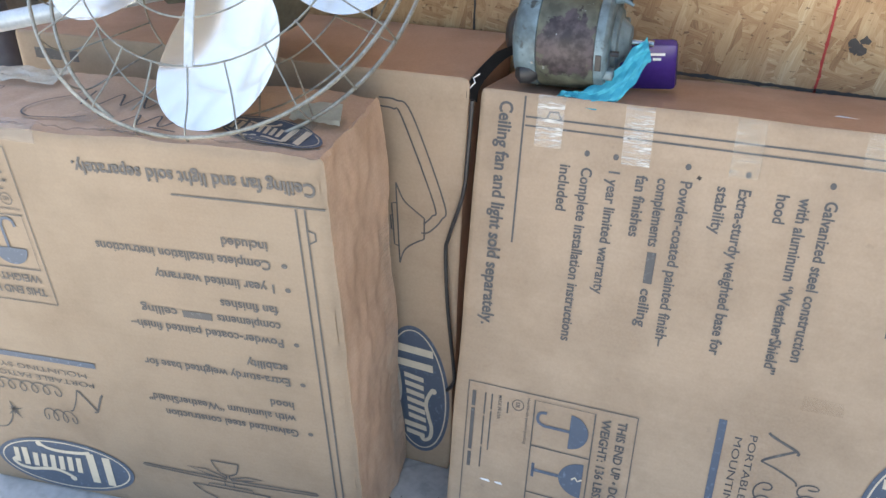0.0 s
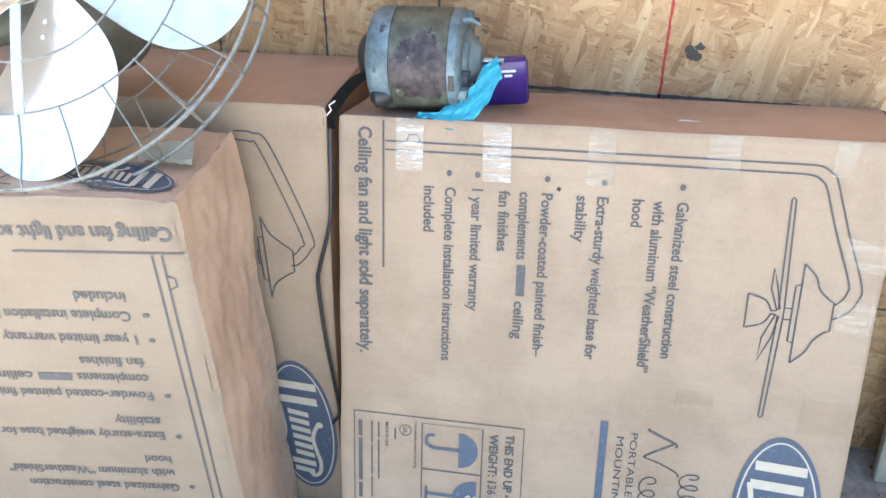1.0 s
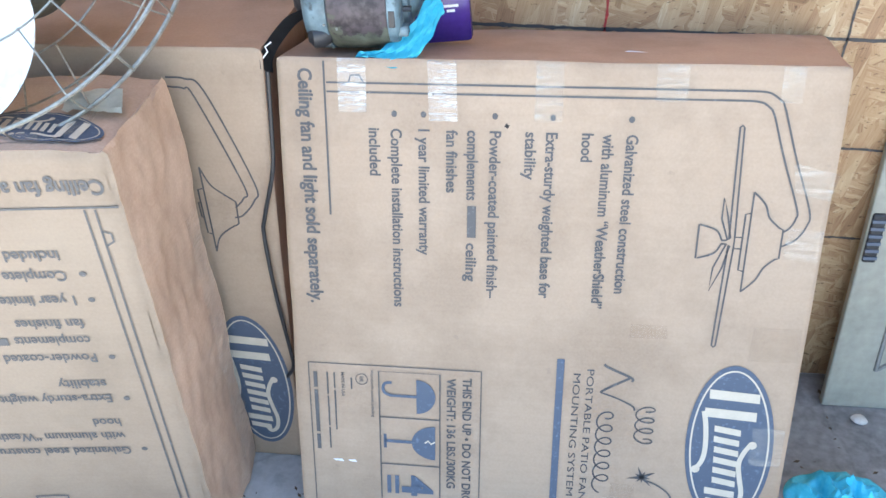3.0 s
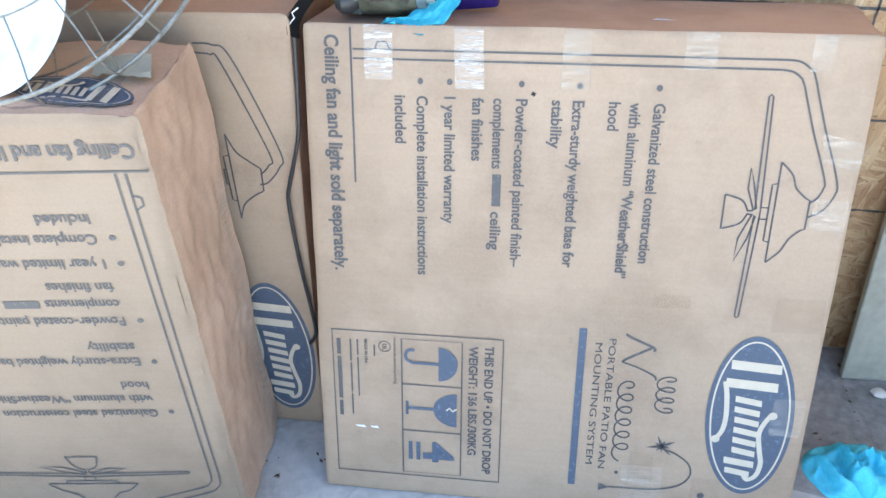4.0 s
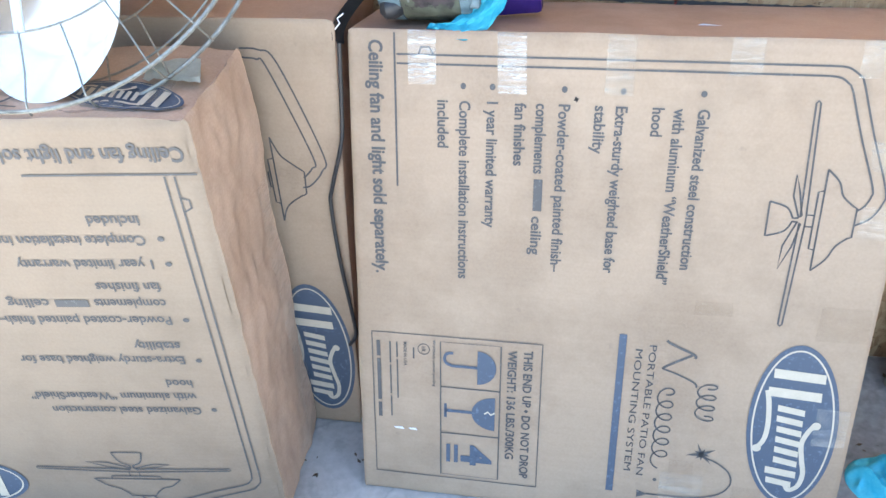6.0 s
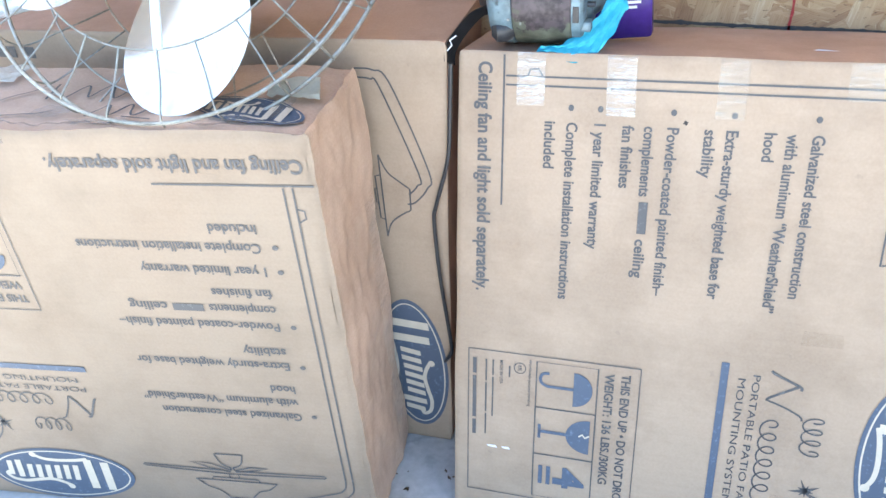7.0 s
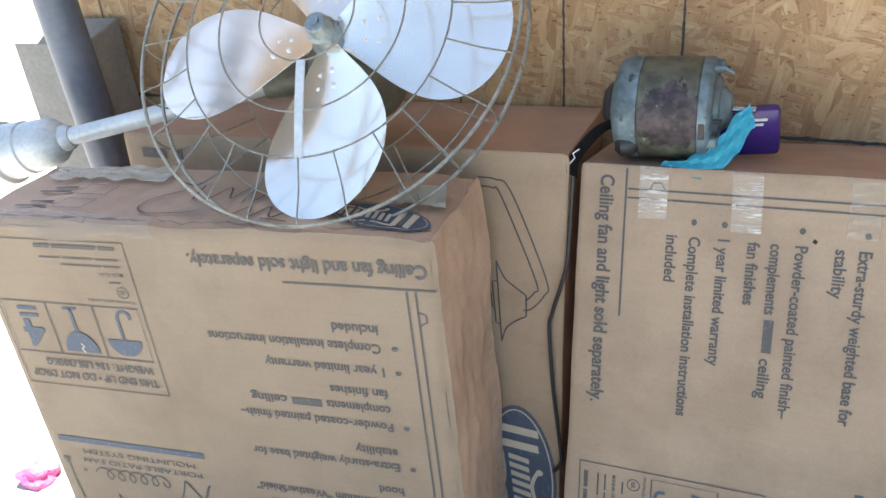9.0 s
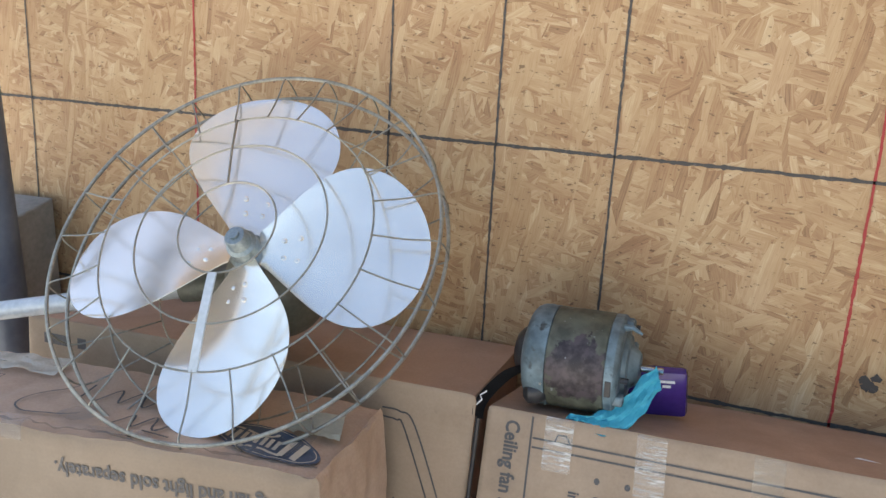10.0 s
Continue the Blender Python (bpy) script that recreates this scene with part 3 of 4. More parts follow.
def leaning_carton():
    ob = thing("carton", "big brown cardboard carton leaning on the board wall", "box", group="fan cartons")
    top = Vector((0, .833 * SA, .833 * CA))
    body = carton_body([(0.003, 0.001, 0.002), (.818, .001, .002), (.003, .285, .002), (.818, .285, .002),
                        (.008, top.y, top.z), (.816, top.y, top.z), (.012, .462, .757), (.858, .462, .757)], still)
    part("body", body, CARD, ob, smooth=True).data.materials.append(LITCARD)
    pr = Print(ob, lambda u, v, h: Vector((v, (.833 - u) * SA - h * CA, (.833 - u) * CA + h * SA)))
    carton_print(pr)
    pr.mesh("dirt_spot", [oval(.093, .349, .0035, .0025, .5, 11), oval(.093, .349, .0012, .0045, .3, 8), oval(.093, .349, .0045, .001, .2, 8)], MARK)

    def strip(x0, x1, down, over, skew=0.0, film=TAPE):
        bm = bmesh.new()
        prev = None
        for i in range(19):
            t = -over + (over + down) * i / 18
            row = []
            for j in range(7):
                x = x0 + (x1 - x0) * j / 6 + skew * t
                wob = 0.0011 + 0.0006 * noise.noise((x * 60, t * 40, 3.0))
                if t < 0:
                    p = top + Vector((x, -t * .97, t * .22 + wob - .001))
                else:
                    p = Vector((x, (.833 - t) * SA - wob * CA, (.833 - t) * CA + wob * SA))
                row.append(bm.verts.new(p))
            if prev:
                for j in range(6):
                    bm.faces.new((prev[j], prev[j + 1], row[j + 1], row[j]))
            prev = row
        part("tape_strip", bm, film, ob, "wrinkled clear packing tape", True)
    strip(.100, .142, .078, .006)
    strip(.232, .274, .088, .05, .03)
    strip(.388, .428, .085, .03, 0, THINTAPE)
    strip(.556, .600, .052, .08, 0, THINTAPE)
    strip(.725, .755, .050, .03, 0, THINTAPE)
    pr.mesh("tape_strip", [[(.135, .758), (.150, .822), (.190, .815), (.178, .765)]], THINTAPE, .0012)
    pr.mesh("tape_strip", [[(.232, .765), (.235, .815), (.285, .812), (.280, .762)]], THINTAPE, .0012)
    pr.mesh("tape_strip", [[(.728, .53), (.728, .60), (.800, .60), (.800, .53)]], THINTAPE, .0012)
    pr.mesh("tape_strip", [[(.575, .76), (.575, .81), (.645, .81), (.645, .76)]], THINTAPE, .0012)
    for u0, u1, v0, v1 in ((.005, .085, .388, .430), (.395, .455, .735, .812), (.742, .790, .648, .700), (.700, .790, .540, .585), (.40, .425, .55, .61)):
        pr.mesh("tape_ghost", [[(u0, v0 + .002), (u1, v0), (u1 - .002, v1), (u0 + .001, v1 - .003)]], GHOST, .0007)
    for u, v, l in ((.690, .063, .020), (.690, .090, .016)):
        pr.mesh("scuff", [[(u, v), (u + .003, v + l * .2), (u + .004, v + l), (u - .001, v + l * .8)]], WHITE, .0010)
    bm = bmesh.new()
    tube(bm, [(.50, .30, .803), (.525, .302, .806), (.552, .297, .806), (.566, .292, .806)], [.002, .005, .004, .001], n=5)
    for v in bm.verts:
        v.co.z -= (v.co.y - top.y) * .2 + .004
    part("tape_scrap", bm, WHITE, ob, "torn white scrap of tape")
    return ob


def upside_down_carton():
    ob = thing("carton", "battered brown cardboard carton standing upside down", "box", group="fan cartons")

    def dent(p, a, b, c):
        out = Vector()
        if b == 0:
            out.y += abs(noise.noise(p * 6)) * 0.0006
        elif a == 1:
            fade = math.sin(math.pi * min(max(b, .06), .94))
            q = Vector((p.y * 10 + p.z * 4, p.z * 9 - p.y * 3, 1.3))
            out.x += 0.004 * math.sin(p.z * 21) * b + 0.010 * noise.noise(q) * fade
            out.x += 0.006 * (0.35 - abs(noise.noise(Vector((p.y * 15 - p.z * 8, p.z * 15 + p.y * 9, 4.1))))) * fade + 0.0025 * noise.noise(p * 40)
        elif c == 1:
            out.z += 0.005 * noise.noise(p * 8) - 0.004 * math.sin(math.pi * a) * math.sin(math.pi * b) + 0.003 * noise.noise(p * 30) * b - 0.007 * math.exp(-((1 - a) / .035) ** 2)
        if c == 1 or (b == 0 and c > .985):
            out.z += 0.004 * noise.noise(Vector((p.x * 16, 2, 0))) + 0.0025 * noise.noise(Vector((p.x * 45, 7, 0)))
        return out
    body = carton_body([(-.916, -.166, .002), (-.1185, -.0755, .002), (-.945, .058, .002), (-.130, .140, .002),
                        (-.916, -.166, .806), (-.1185, -.0755, .806), (-.945, .062, .802), (-.134, .152, .802)], dent, 64, .013)
    # dim front, lighter top and sides: the light is put into the board colours
    part("body", body, OLDCARD, ob, smooth=True).data.materials.append(LITOLDCARD)
    bm = bmesh.new()
    prev = None
    for i in range(50):
        z = .04 + .56 * i / 49
        row = []
        for j in range(5):
            y = .075 + .060 * j / 4 + .004 * noise.noise((z * 14, j, 2))
            a = (y + .0755) / .222
            x = -.1185 - .0155 * a + .0075 + .004 * noise.noise((z * 17, j * .6, 5)) + .0025 * noise.noise((z * 50, j, 8))
            row.append(bm.verts.new((x, y, z)))
        if prev:
            for j in range(4):
                bm.faces.new((prev[j], prev[j + 1], row[j + 1], row[j]))
        prev = row
    part("side_tape", bm, THINTAPE, ob, "loose clear tape on the crumpled side", True)
    d = Vector((-.9936, -.1131, 0))
    n = Vector((.1131, -.9936, 0))
    o = Vector((-.1185, -.0755, .804))
    carton_print(Print(ob, lambda u, v, h: o + d * u + n * (h + .0003) - Vector((0, 0, v))))
    # print and tape on the top
    dd = Vector((-.9936, -.1131, 0))
    back = Vector((-.1131, .9936, 0))

    def top(u, v, h):
        p = o + dd * u + back * v
        a, b = 1 - u / .803, min(max(v / .228, 0), 1)
        p.z = .806 - .004 * b
        p.z += dent(p, a, b, 1).z + .0030 + h
        return p
    tp = Print(ob, top)
    emblem(tp, .100, .060, .085, .036, .25)
    tp.lines("title_scribble", [[(.232, .032), (.276, .036)]], .0035)
    tp.lines("title_scribble", [arc([(.246, .085), (.262, .040), (.284, .085), (.300, .045), (.318, .082), (.338, .045)])], .0035)
    tp.lines("title_scribble", [[(.215, .155), (.228, .100), (.258, .155), (.272, .098)]], .004)
    tp.lines("title_scribble", [arc([(.285 + .02 * i, .148 if i % 2 else .108) for i in range(7)])], .0035)
    tp.lines("title_scribble", [[(.430, .100), (.438, .155)]], .0035)
    tp.lines("curl_mark", [arc([(.40, .068), (.43, .050), (.47, .040), (.500, .055), (.505, .085), (.48, .12), (.45, .16)])], .003)
    for v in (.045, .105):
        tp.lines("tick_square", [[(.600, v), (.655, v), (.655, v + .04), (.600, v + .04), (.600, v)]], .0022)
        tp.mesh("word_bar", [tp.rect(.672, .735, v + .005, v + .011)])
        tp.mesh("word_bar", [tp.rect(.672, .720, v + .024, v + .030)])
    bm = bmesh.new()
    grid = [[bm.verts.new(top(.52 + .24 * i / 16 + .012 * noise.noise((i, j, 0)), .160 + .052 * j / 8 + .014 * noise.noise((i * .4, j * .4, 5)), .004 + .011 * abs(noise.noise((i * .7, j * .9, 2))))) for j in range(9)] for i in range(17)]
    for i in range(16):
        for j in range(8):
            bm.faces.new((grid[i][j], grid[i + 1][j], grid[i + 1][j + 1], grid[i][j + 1]))
    part("tape_strip", bm, YELLOWED, ob, "loose crumpled yellowed packing tape", True)
    bm = bmesh.new()
    prev = None
    for i in range(61):
        u = .44 + .37 * i / 60
        row = []
        for j in range(7):
            t = -.020 + .040 * j / 6 * (1 + .5 * noise.noise((u * 9, 3, 4))) + .004 * noise.noise((u * 34, j // 3, 9))
            wob = .0024 + .0022 * noise.noise((u * 48, t * 70, 1))
            p = o + d * u + (back * -t + Vector((0, 0, .0065 + wob)) if t < 0 else n * (wob + .001) + Vector((0, 0, .002 - t)))
            row.append(bm.verts.new(p))
        if prev:
            for j in range(6):
                bm.faces.new((prev[j], prev[j + 1], row[j + 1], row[j]))
        prev = row
    part("edge_tape", bm, DUSTY, ob, "dusty grey tape along the edge", True)
    # dark uneven line along the worn top edge
    bm = bmesh.new()
    prev = None
    for i in range(241):
        u = .004 + .800 * i / 240
        mid = -.006 + .004 * noise.noise((u * 17, 1, 2)) + .002 * noise.noise((u * 70, 4, 2))
        w = max(.0004, .0022 + .0050 * noise.noise((u * 26, 8, 1)) + .0020 * noise.noise((u * 120, 3, 6)))
        row = [bm.verts.new(o + d * u + back * -(mid + k * w) + Vector((0, 0, .0092 + .0045 * noise.noise((u * 40, 2, 2))))) for k in (-1, 1)]
        if prev:
            bm.faces.new((prev[0], prev[1], row[1], row[0]))
        prev = row
    part("edge_line", bm, DARKEDGE, ob, "dark uneven line along the worn edge")
    for u, v, w, l in ((.115, .030, .030, .012), (.300, .022, .050, .010), (.400, .060, .030, .020), (.560, .020, .060, .009), (.700, .030, .040, .012), (.055, .075, .012, .040)):
        ring = [(u + (x - u) * (1 + .6 * noise.noise((x * 50, y * 50, 1))), v + (y - v) * (1 + .6 * noise.noise((y * 50, x * 50, 8)))) for x, y in oval(u, v, w, l, .1, 30)]
        tp.mesh("dust_patch", [ring], DUSTY, .0016)
    bm = bmesh.new()
    grid = []
    for i in range(11):
        row = []
        for j in range(9):
            u, v = .010 + .072 * i / 10 + .012 * j / 8, .148 - .010 * i / 10 - .052 * (1 - j / 8) + .003 * noise.noise((i * .8, j * .8, 3))
            row.append(bm.verts.new(top(u, v, .006 + .010 * (j / 8) * (1 - i / 10) + .007 * abs(noise.noise((i * .45, j * .5, 6))))))
        grid.append(row)
    for i in range(10):
        for j in range(8):
            bm.faces.new((grid[i][j], grid[i + 1][j], grid[i + 1][j + 1], grid[i][j + 1]))
    bmesh.ops.solidify(bm, geom=bm.faces[:], thickness=.0006)
    part("paper_label", bm, LABEL, ob, "crumpled pale green paper label", True)
    return ob


def back_carton():
    ob = thing("carton", "brown cardboard carton squeezed between wall and carton", "box", group="fan cartons")
    body = carton_body([(-.915, .146, .002), (-.040, .146, .002), (-.915, .41, .002), (-.042, .41, .002),
                        (-.90, .200, .822), (-.008, .200, .822), (-.90, .460, .812), (-.012, .460, .812)], still)
    part("body", body, CARD, ob, smooth=True).data.materials.append(LITCARD)
    # print on its front, given as (z, x): the words run downwards
    pr = Print(ob, lambda u, v, h: Vector((v, .146 + .0659 * (.822 - u) - h, .822 - u)))

    def flip(pts):
        return [(.822 - z, x) for x, z in pts]
    outer = flip([(-.16, .777)]) + arc(flip([(-.152, .777), (-.130, .775), (-.103, .755), (-.048, .605), (-.053, .573), (-.075, .546), (-.090, .541)]))
    inner = flip([(-.16, .763)]) + arc(flip([(-.153, .762), (-.135, .760), (-.120, .746), (-.066, .600), (-.070, .577), (-.086, .559)]))
    hood = [arc(flip([(-.135, .630), (-.122, .600), (-.105, .585), (-.088, .573)])) + flip([(-.084, .570), (-.085, .530), (-.090, .526)]) + arc(flip([(-.092, .526), (-.112, .512), (-.124, .498), (-.132, .474)])),
            flip([(-.135, .630), (-.132, .474)]), flip([(-.136, .592), (-.144, .590), (-.141, .510), (-.134, .508)]), flip([(-.142, .568), (-.147, .566), (-.146, .540), (-.141, .538)])]
    pr.lines("mast_drawing", [outer, inner], .0028)
    pr.lines("fan_drawing", hood, .0027)
    emblem(pr, .822 - .190, -.104, .152, .066, .06)
    pr.mesh("word_bar", [[(.03, -.86), (.05, -.86), (.05, -.80), (.03, -.80)]])
    pr.mesh("word_bar", [[(.03, -.78), (.05, -.78), (.05, -.76), (.03, -.76)]])
    return ob


leaning_carton()
upside_down_carton()
back_carton()


# ---- pedestal fan lying on the cartons ----
def dome(r):
    return .044 * (1 - (r / .28) ** 2)


def circle(r, h, n=72):
    return [(r * math.cos(2 * math.pi * i / n), r * math.sin(2 * math.pi * i / n), h) for i in range(n)]


def blade(parent, turn):
    """One riveted paddle, pitched on its arm."""
    bm = bmesh.new()
    rows, cols = 30, 13
    grids = []
    m = Matrix.Rotation(turn, 4, "Z")
    for side in (0, 1):
        grid = []
        for i in range(rows + 1):
            t = i / rows
            r = .022 + .268 * (1 - (1 - t) ** 1.5)
            e = max(0.0, 1 - ((r - .182) / .1082) ** 2)
            w = .119 * math.sqrt(e) if r > .182 else .024 + .095 * math.sin(math.pi / 2 * (r - .022) / .16) ** 1.15
            row = []
            for j in range(cols):
                s = -1 + 2 * j / (cols - 1)
                pitch = radians(24 - 40 * (r - .02))
                x, ch = r, s * w + .006 * math.sin(r * 14)
                z = -.030 + ch * math.sin(pitch) + .006 * s * s * (w / .1) - side * .0016
                row.append(bm.verts.new(m @ Vector((x, ch * math.cos(pitch), z))))
            grid.append(row)
        grids.append(grid)
    for g in grids:
        for i in range(rows):
            for j in range(cols - 1):
                bm.faces.new((g[i][j], g[i + 1][j], g[i + 1][j + 1], g[i][j + 1]))
    a, b = grids
    for i in range(rows):
        for j in (0, cols - 1):
            bm.faces.new((a[i][j], a[i + 1][j], b[i + 1][j], b[i][j]))
    for i in (0, rows):
        for j in range(cols - 1):
            bm.faces.new((a[i][j], a[i][j + 1], b[i][j + 1], b[i][j]))
    bmesh.ops.remove_doubles(bm, verts=bm.verts, dist=1e-5)
    ob = part("blade", bm, ALU, parent, "bright aluminium paddle blade with rivets", True)
    for x, y in ((.062, -.012), (.062, .014), (.084, -.016), (.088, .018)):
        pitch = radians(24)
        bm = bmesh.new()
        bmesh.ops.create_uvsphere(bm, u_segments=8, v_segments=5, radius=.0042)
        for v in bm.verts:
            v.co = m @ (Vector((x, y * math.cos(pitch), -.029 + y * math.sin(pitch))) + Vector((v.co.x, v.co.y, v.co.z * .5)))
        part("rivet", bm, ALU, ob, "", True)
    return ob


def pedestal_fan():
    c = Vector((-.361, .115, 1.041))
    a, b, n = Vector((.998, .065, 0)), Vector((-.044, .669, .742)), Vector((.049, -.740, .671))
    m = Matrix((a, b, n)).transposed().to_4x4()
    m.translation = c
    fan = thing("pedestal_fan", "old metal pedestal fan lying on the cartons", "fan", m)
    part("front_ring", tube(bmesh.new(), circle(.31, 0, 96), .0030, True, 8), WIRE, fan, smooth=True)
    part("back_ring", tube(bmesh.new(), circle(.3095, -.051, 96), .0030, True, 8), WIRE, fan, smooth=True)
    for r in (.076, .15, .215):
        part("guard_ring", tube(bmesh.new(), circle(r, dome(r), 64), .0016, True, 6), WIRE, fan, smooth=True)
    for r, h in ((.255, -.078), (.18, -.10)):
        part("rear_guard_ring", tube(bmesh.new(), circle(r, h, 64), .0016, True, 6), WIRE, fan, smooth=True)
    for i in range(24):
        t = radians(-84.5 + 15 * i) + random.uniform(-.015, .015)
        pts = smooth_path([(.213, 0, dome(.213) + .001), (.262, 0, dome(.262) + .001), (.304, 0, .003), (.3135, 0, -.012), (.3135, 0, -.045), (.300, 0, -.064), (.255, 0, -.0795), (.18, 0, -.1015)], 3)
        w = part("guard_wire", tube(bmesh.new(), pts, .0014, False, 5), WIRE, fan, smooth=True)
        w.matrix_local = Matrix.Rotation(t, 4, "Z")
    bm = bmesh.new()
    for r0, r1 in ((.076, .216),):
        k = 6
        rows = []
        for i in range(k + 1):
            r = r0 + (r1 - r0) * i / k
            rows.append([bm.verts.new((r, y, dome(r) + z)) for y, z in ((-.0065, .002), (.0065, .002), (.0065, -.001), (-.0065, -.001))])
        for p, q in zip(rows, rows[1:]):
            for j in range(4):
                bm.faces.new((p[j], p[(j + 1) % 4], q[(j + 1) % 4], q[j]))
        bm.faces.new(rows[0])
        bm.faces.new(rows[-1][::-1])
    s = part("guard_strap", bm, GREYPAINT, fan, "flat dull metal strap")
    s.matrix_local = Matrix.Rotation(radians(-84.5), 4, "Z")
    s = part("guard_strut", tube(bmesh.new(), [(.076, 0, dome(.076) + .002), (.15, 0, dome(.15) + .002), (.216, 0, dome(.216) + .002)], .0022), WIRE, fan)
    s.matrix_local = Matrix.Rotation(radians(109), 4, "Z")
    for k, deg in enumerate((-81, 6, 98, 193)):
        blade(fan, radians(deg))
    bm = bmesh.new()
    lathe(bm, [(-.060, .028), (-.045, .030), (-.034, .030), (-.030, .024), (-.010, .024), (-.006, .019), (.010, .018), (.014, .015), (.015, .008), (.020, .008)], 28)
    for v in bm.verts:
        v.co = Vector((v.co.y, v.co.z, v.co.x))
    part("hub", bm, HUBMETAL, fan, "blue-grey metal hub with a short nose", True)
    bm = bmesh.new()
    lathe(bm, [(-.235, .020), (-.230, .048), (-.215, .064), (-.185, .072), (-.115, .072), (-.095, .066), (-.080, .045), (-.060, .030)], 32)
    for v in bm.verts:
        v.co = Vector((v.co.y, v.co.z, v.co.x))
    part("motor_housing", bm, GREENCAST, fan, "dull grey-green cast motor housing", True)
    inv = m.inverted()
    knee, tip = inv @ Vector((-.46, .215, .935)), inv @ Vector((-.925, .098, .846))
    part("pole", tube(bmesh.new(), [knee, knee.lerp(tip, .5), tip], .0165, False, 20), GREYPAINT, fan, "scuffed grey painted pole", True)
    bm = bmesh.new()
    tube(bm, [inv @ Vector((-.40, .235, .94)), inv @ Vector((-.445, .222, .94)), knee.lerp(tip, .16)], [.034, .032, .024], False, 20)
    part("yoke", bm, GREENCAST, fan, smooth=True)
    d = (tip - knee).normalized()
    bm = bmesh.new()
    lathe(bm, [(-.008, .019), (0, .024), (.010, .024), (.014, .030), (.030, .042), (.055, .046), (.085, .047), (.088, .050), (.130, .053), (.135, .060), (.165, .063), (.190, .060), (.195, .03)], 36)
    rot = Vector((1, 0, 0)).rotation_difference(d).to_matrix()
    for v in bm.verts:
        v.co = tip + rot @ v.co
    part("base_collar", bm, GREYPAINT, fan, "grey flared base collar", True)
    return fan


pedestal_fan()


# ---- things on the leaning carton ----
def bare_motor():
    m = pose(.06, .292, .872, 0, 0, 0)
    ob = thing("electric_motor", "bare worn blue-grey electric motor on the carton", "motor", m)
    part("shell", lathe(bmesh.new(), [(.030, .0755), (.034, .077), (.112, .077), (.116, .0755)], 48), SHELL, ob, "olive paint worn to rust", True)
    part("rear_bell", lathe(bmesh.new(), [(-.016, .020), (-.015, .040), (-.010, .056), (-.007, .066), (-.002, .0725), (.003, .0755), (.006, .0765), (.018, .0775), (.020, .0768), (.029, .0768), (.030, .074)], 48), BELL, ob, "blue-grey end cap", True)
    part("front_bell", lathe(bmesh.new(), [(.116, .074), (.117, .0768), (.129, .0768), (.133, .0735), (.135, .066), (.136, .050), (.142, .046), (.144, .034), (.152, .028), (.158, .022), (.159, .012)], 48), BELL, ob, "blue-grey end cap", True)
    part("shaft", tube(bmesh.new(), [(.155, 0, 0), (.192, 0, 0)], .0052, False, 14), CHROME, ob, "bright steel shaft", True)
    for k in range(4):
        a = radians(-150 + 78 * k)
        y, z = .064 * math.cos(a), .064 * math.sin(a)
        part("cast_lug", block(bmesh.new(), (.126, y - .011, z - .008), (.145, y + .011, z + .008), .004), BELL, ob)
    for k in range(5):
        a = radians(195 + 16 * k)
        y, z = .0772 * math.cos(a), .0772 * math.sin(a)
        part("seam_rivet", tube(bmesh.new(), [(.025, y * .97, z * .97), (.025, y * 1.012, z * 1.012)], [.0026, .0018], False, 8), CASTGREY, ob)
    for k in range(3):
        a = radians(60 + 120 * k)
        y, z = .060 * math.cos(a), .060 * math.sin(a)
        part("bolt", tube(bmesh.new(), [(.138, y, z), (.150, y, z)], .0045, False, 8), BLACK, ob)
    part("lug", tube(bmesh.new(), [(.134, -.020, .066), (.146, -.022, .068), (.160, -.026, .062)], [.006, .004, .002], False, 8), BELL, ob)
    part("vent_slot", block(bmesh.new(), (.119, -.0775, -.022), (.128, -.072, .002), .001), BLACK, ob)
    bm = tube(bmesh.new(), [(.022, -.050, -.038), (.012, -.056, -.041), (.003, -.060, -.042), (-.003, -.061, -.042)], [.018, .020, .017, .008], False, 18)
    part("terminal_cap", bm, BLACK, ob, "round black terminal cap", True)
    part("rear_hub", lathe(bmesh.new(), [(-.032, .012), (-.030, .026), (-.022, .036), (-.013, .040)], 24), BLACK, ob, "", True)


bare_motor()


def crumpled_strip(name, pts, width, label, category, seed):
    """A creased band of thin rubber along the points."""
    bm = bmesh.new()
    path = smooth_path(pts, 7)
    prev = None
    for i, p in enumerate(path):
        t = i / (len(path) - 1)
        w = width * (0.30 + 1.0 * t * (1.35 - t) * 1.9) * (1 + .35 * noise.noise((t * 6, seed, 0)))
        ang = 1.1 * noise.noise((t * 4, seed, 7)) + .5
        row = []
        for j in range(9):
            s = -.5 + j / 8
            off = Vector((-.35 * s * w, .004 * math.sin(s * 14 + t * 17), s * w * math.cos(ang) + .003 * noise.noise((s * 9, t * 15, seed))))
            row.append(bm.verts.new(p + off + Vector((0, s * w * math.sin(ang), 0))))
        if prev:
            for j in range(8):
                bm.faces.new((prev[j], prev[j + 1], row[j + 1], row[j]))
        prev = row
    r = bmesh.ops.solidify(bm, geom=bm.faces[:], thickness=.0012)
    return tagged(mesh_object(name, bm, CYAN, True), label, category)


crumpled_strip("rubber_glove", [(.128, .218, .802), (.150, .219, .803), (.175, .218, .806), (.200, .226, .815), (.222, .236, .838), (.238, .246, .864), (.250, .252, .878)], .033, "crumpled cyan nitrile glove beside the motor", "glove", 3.0)


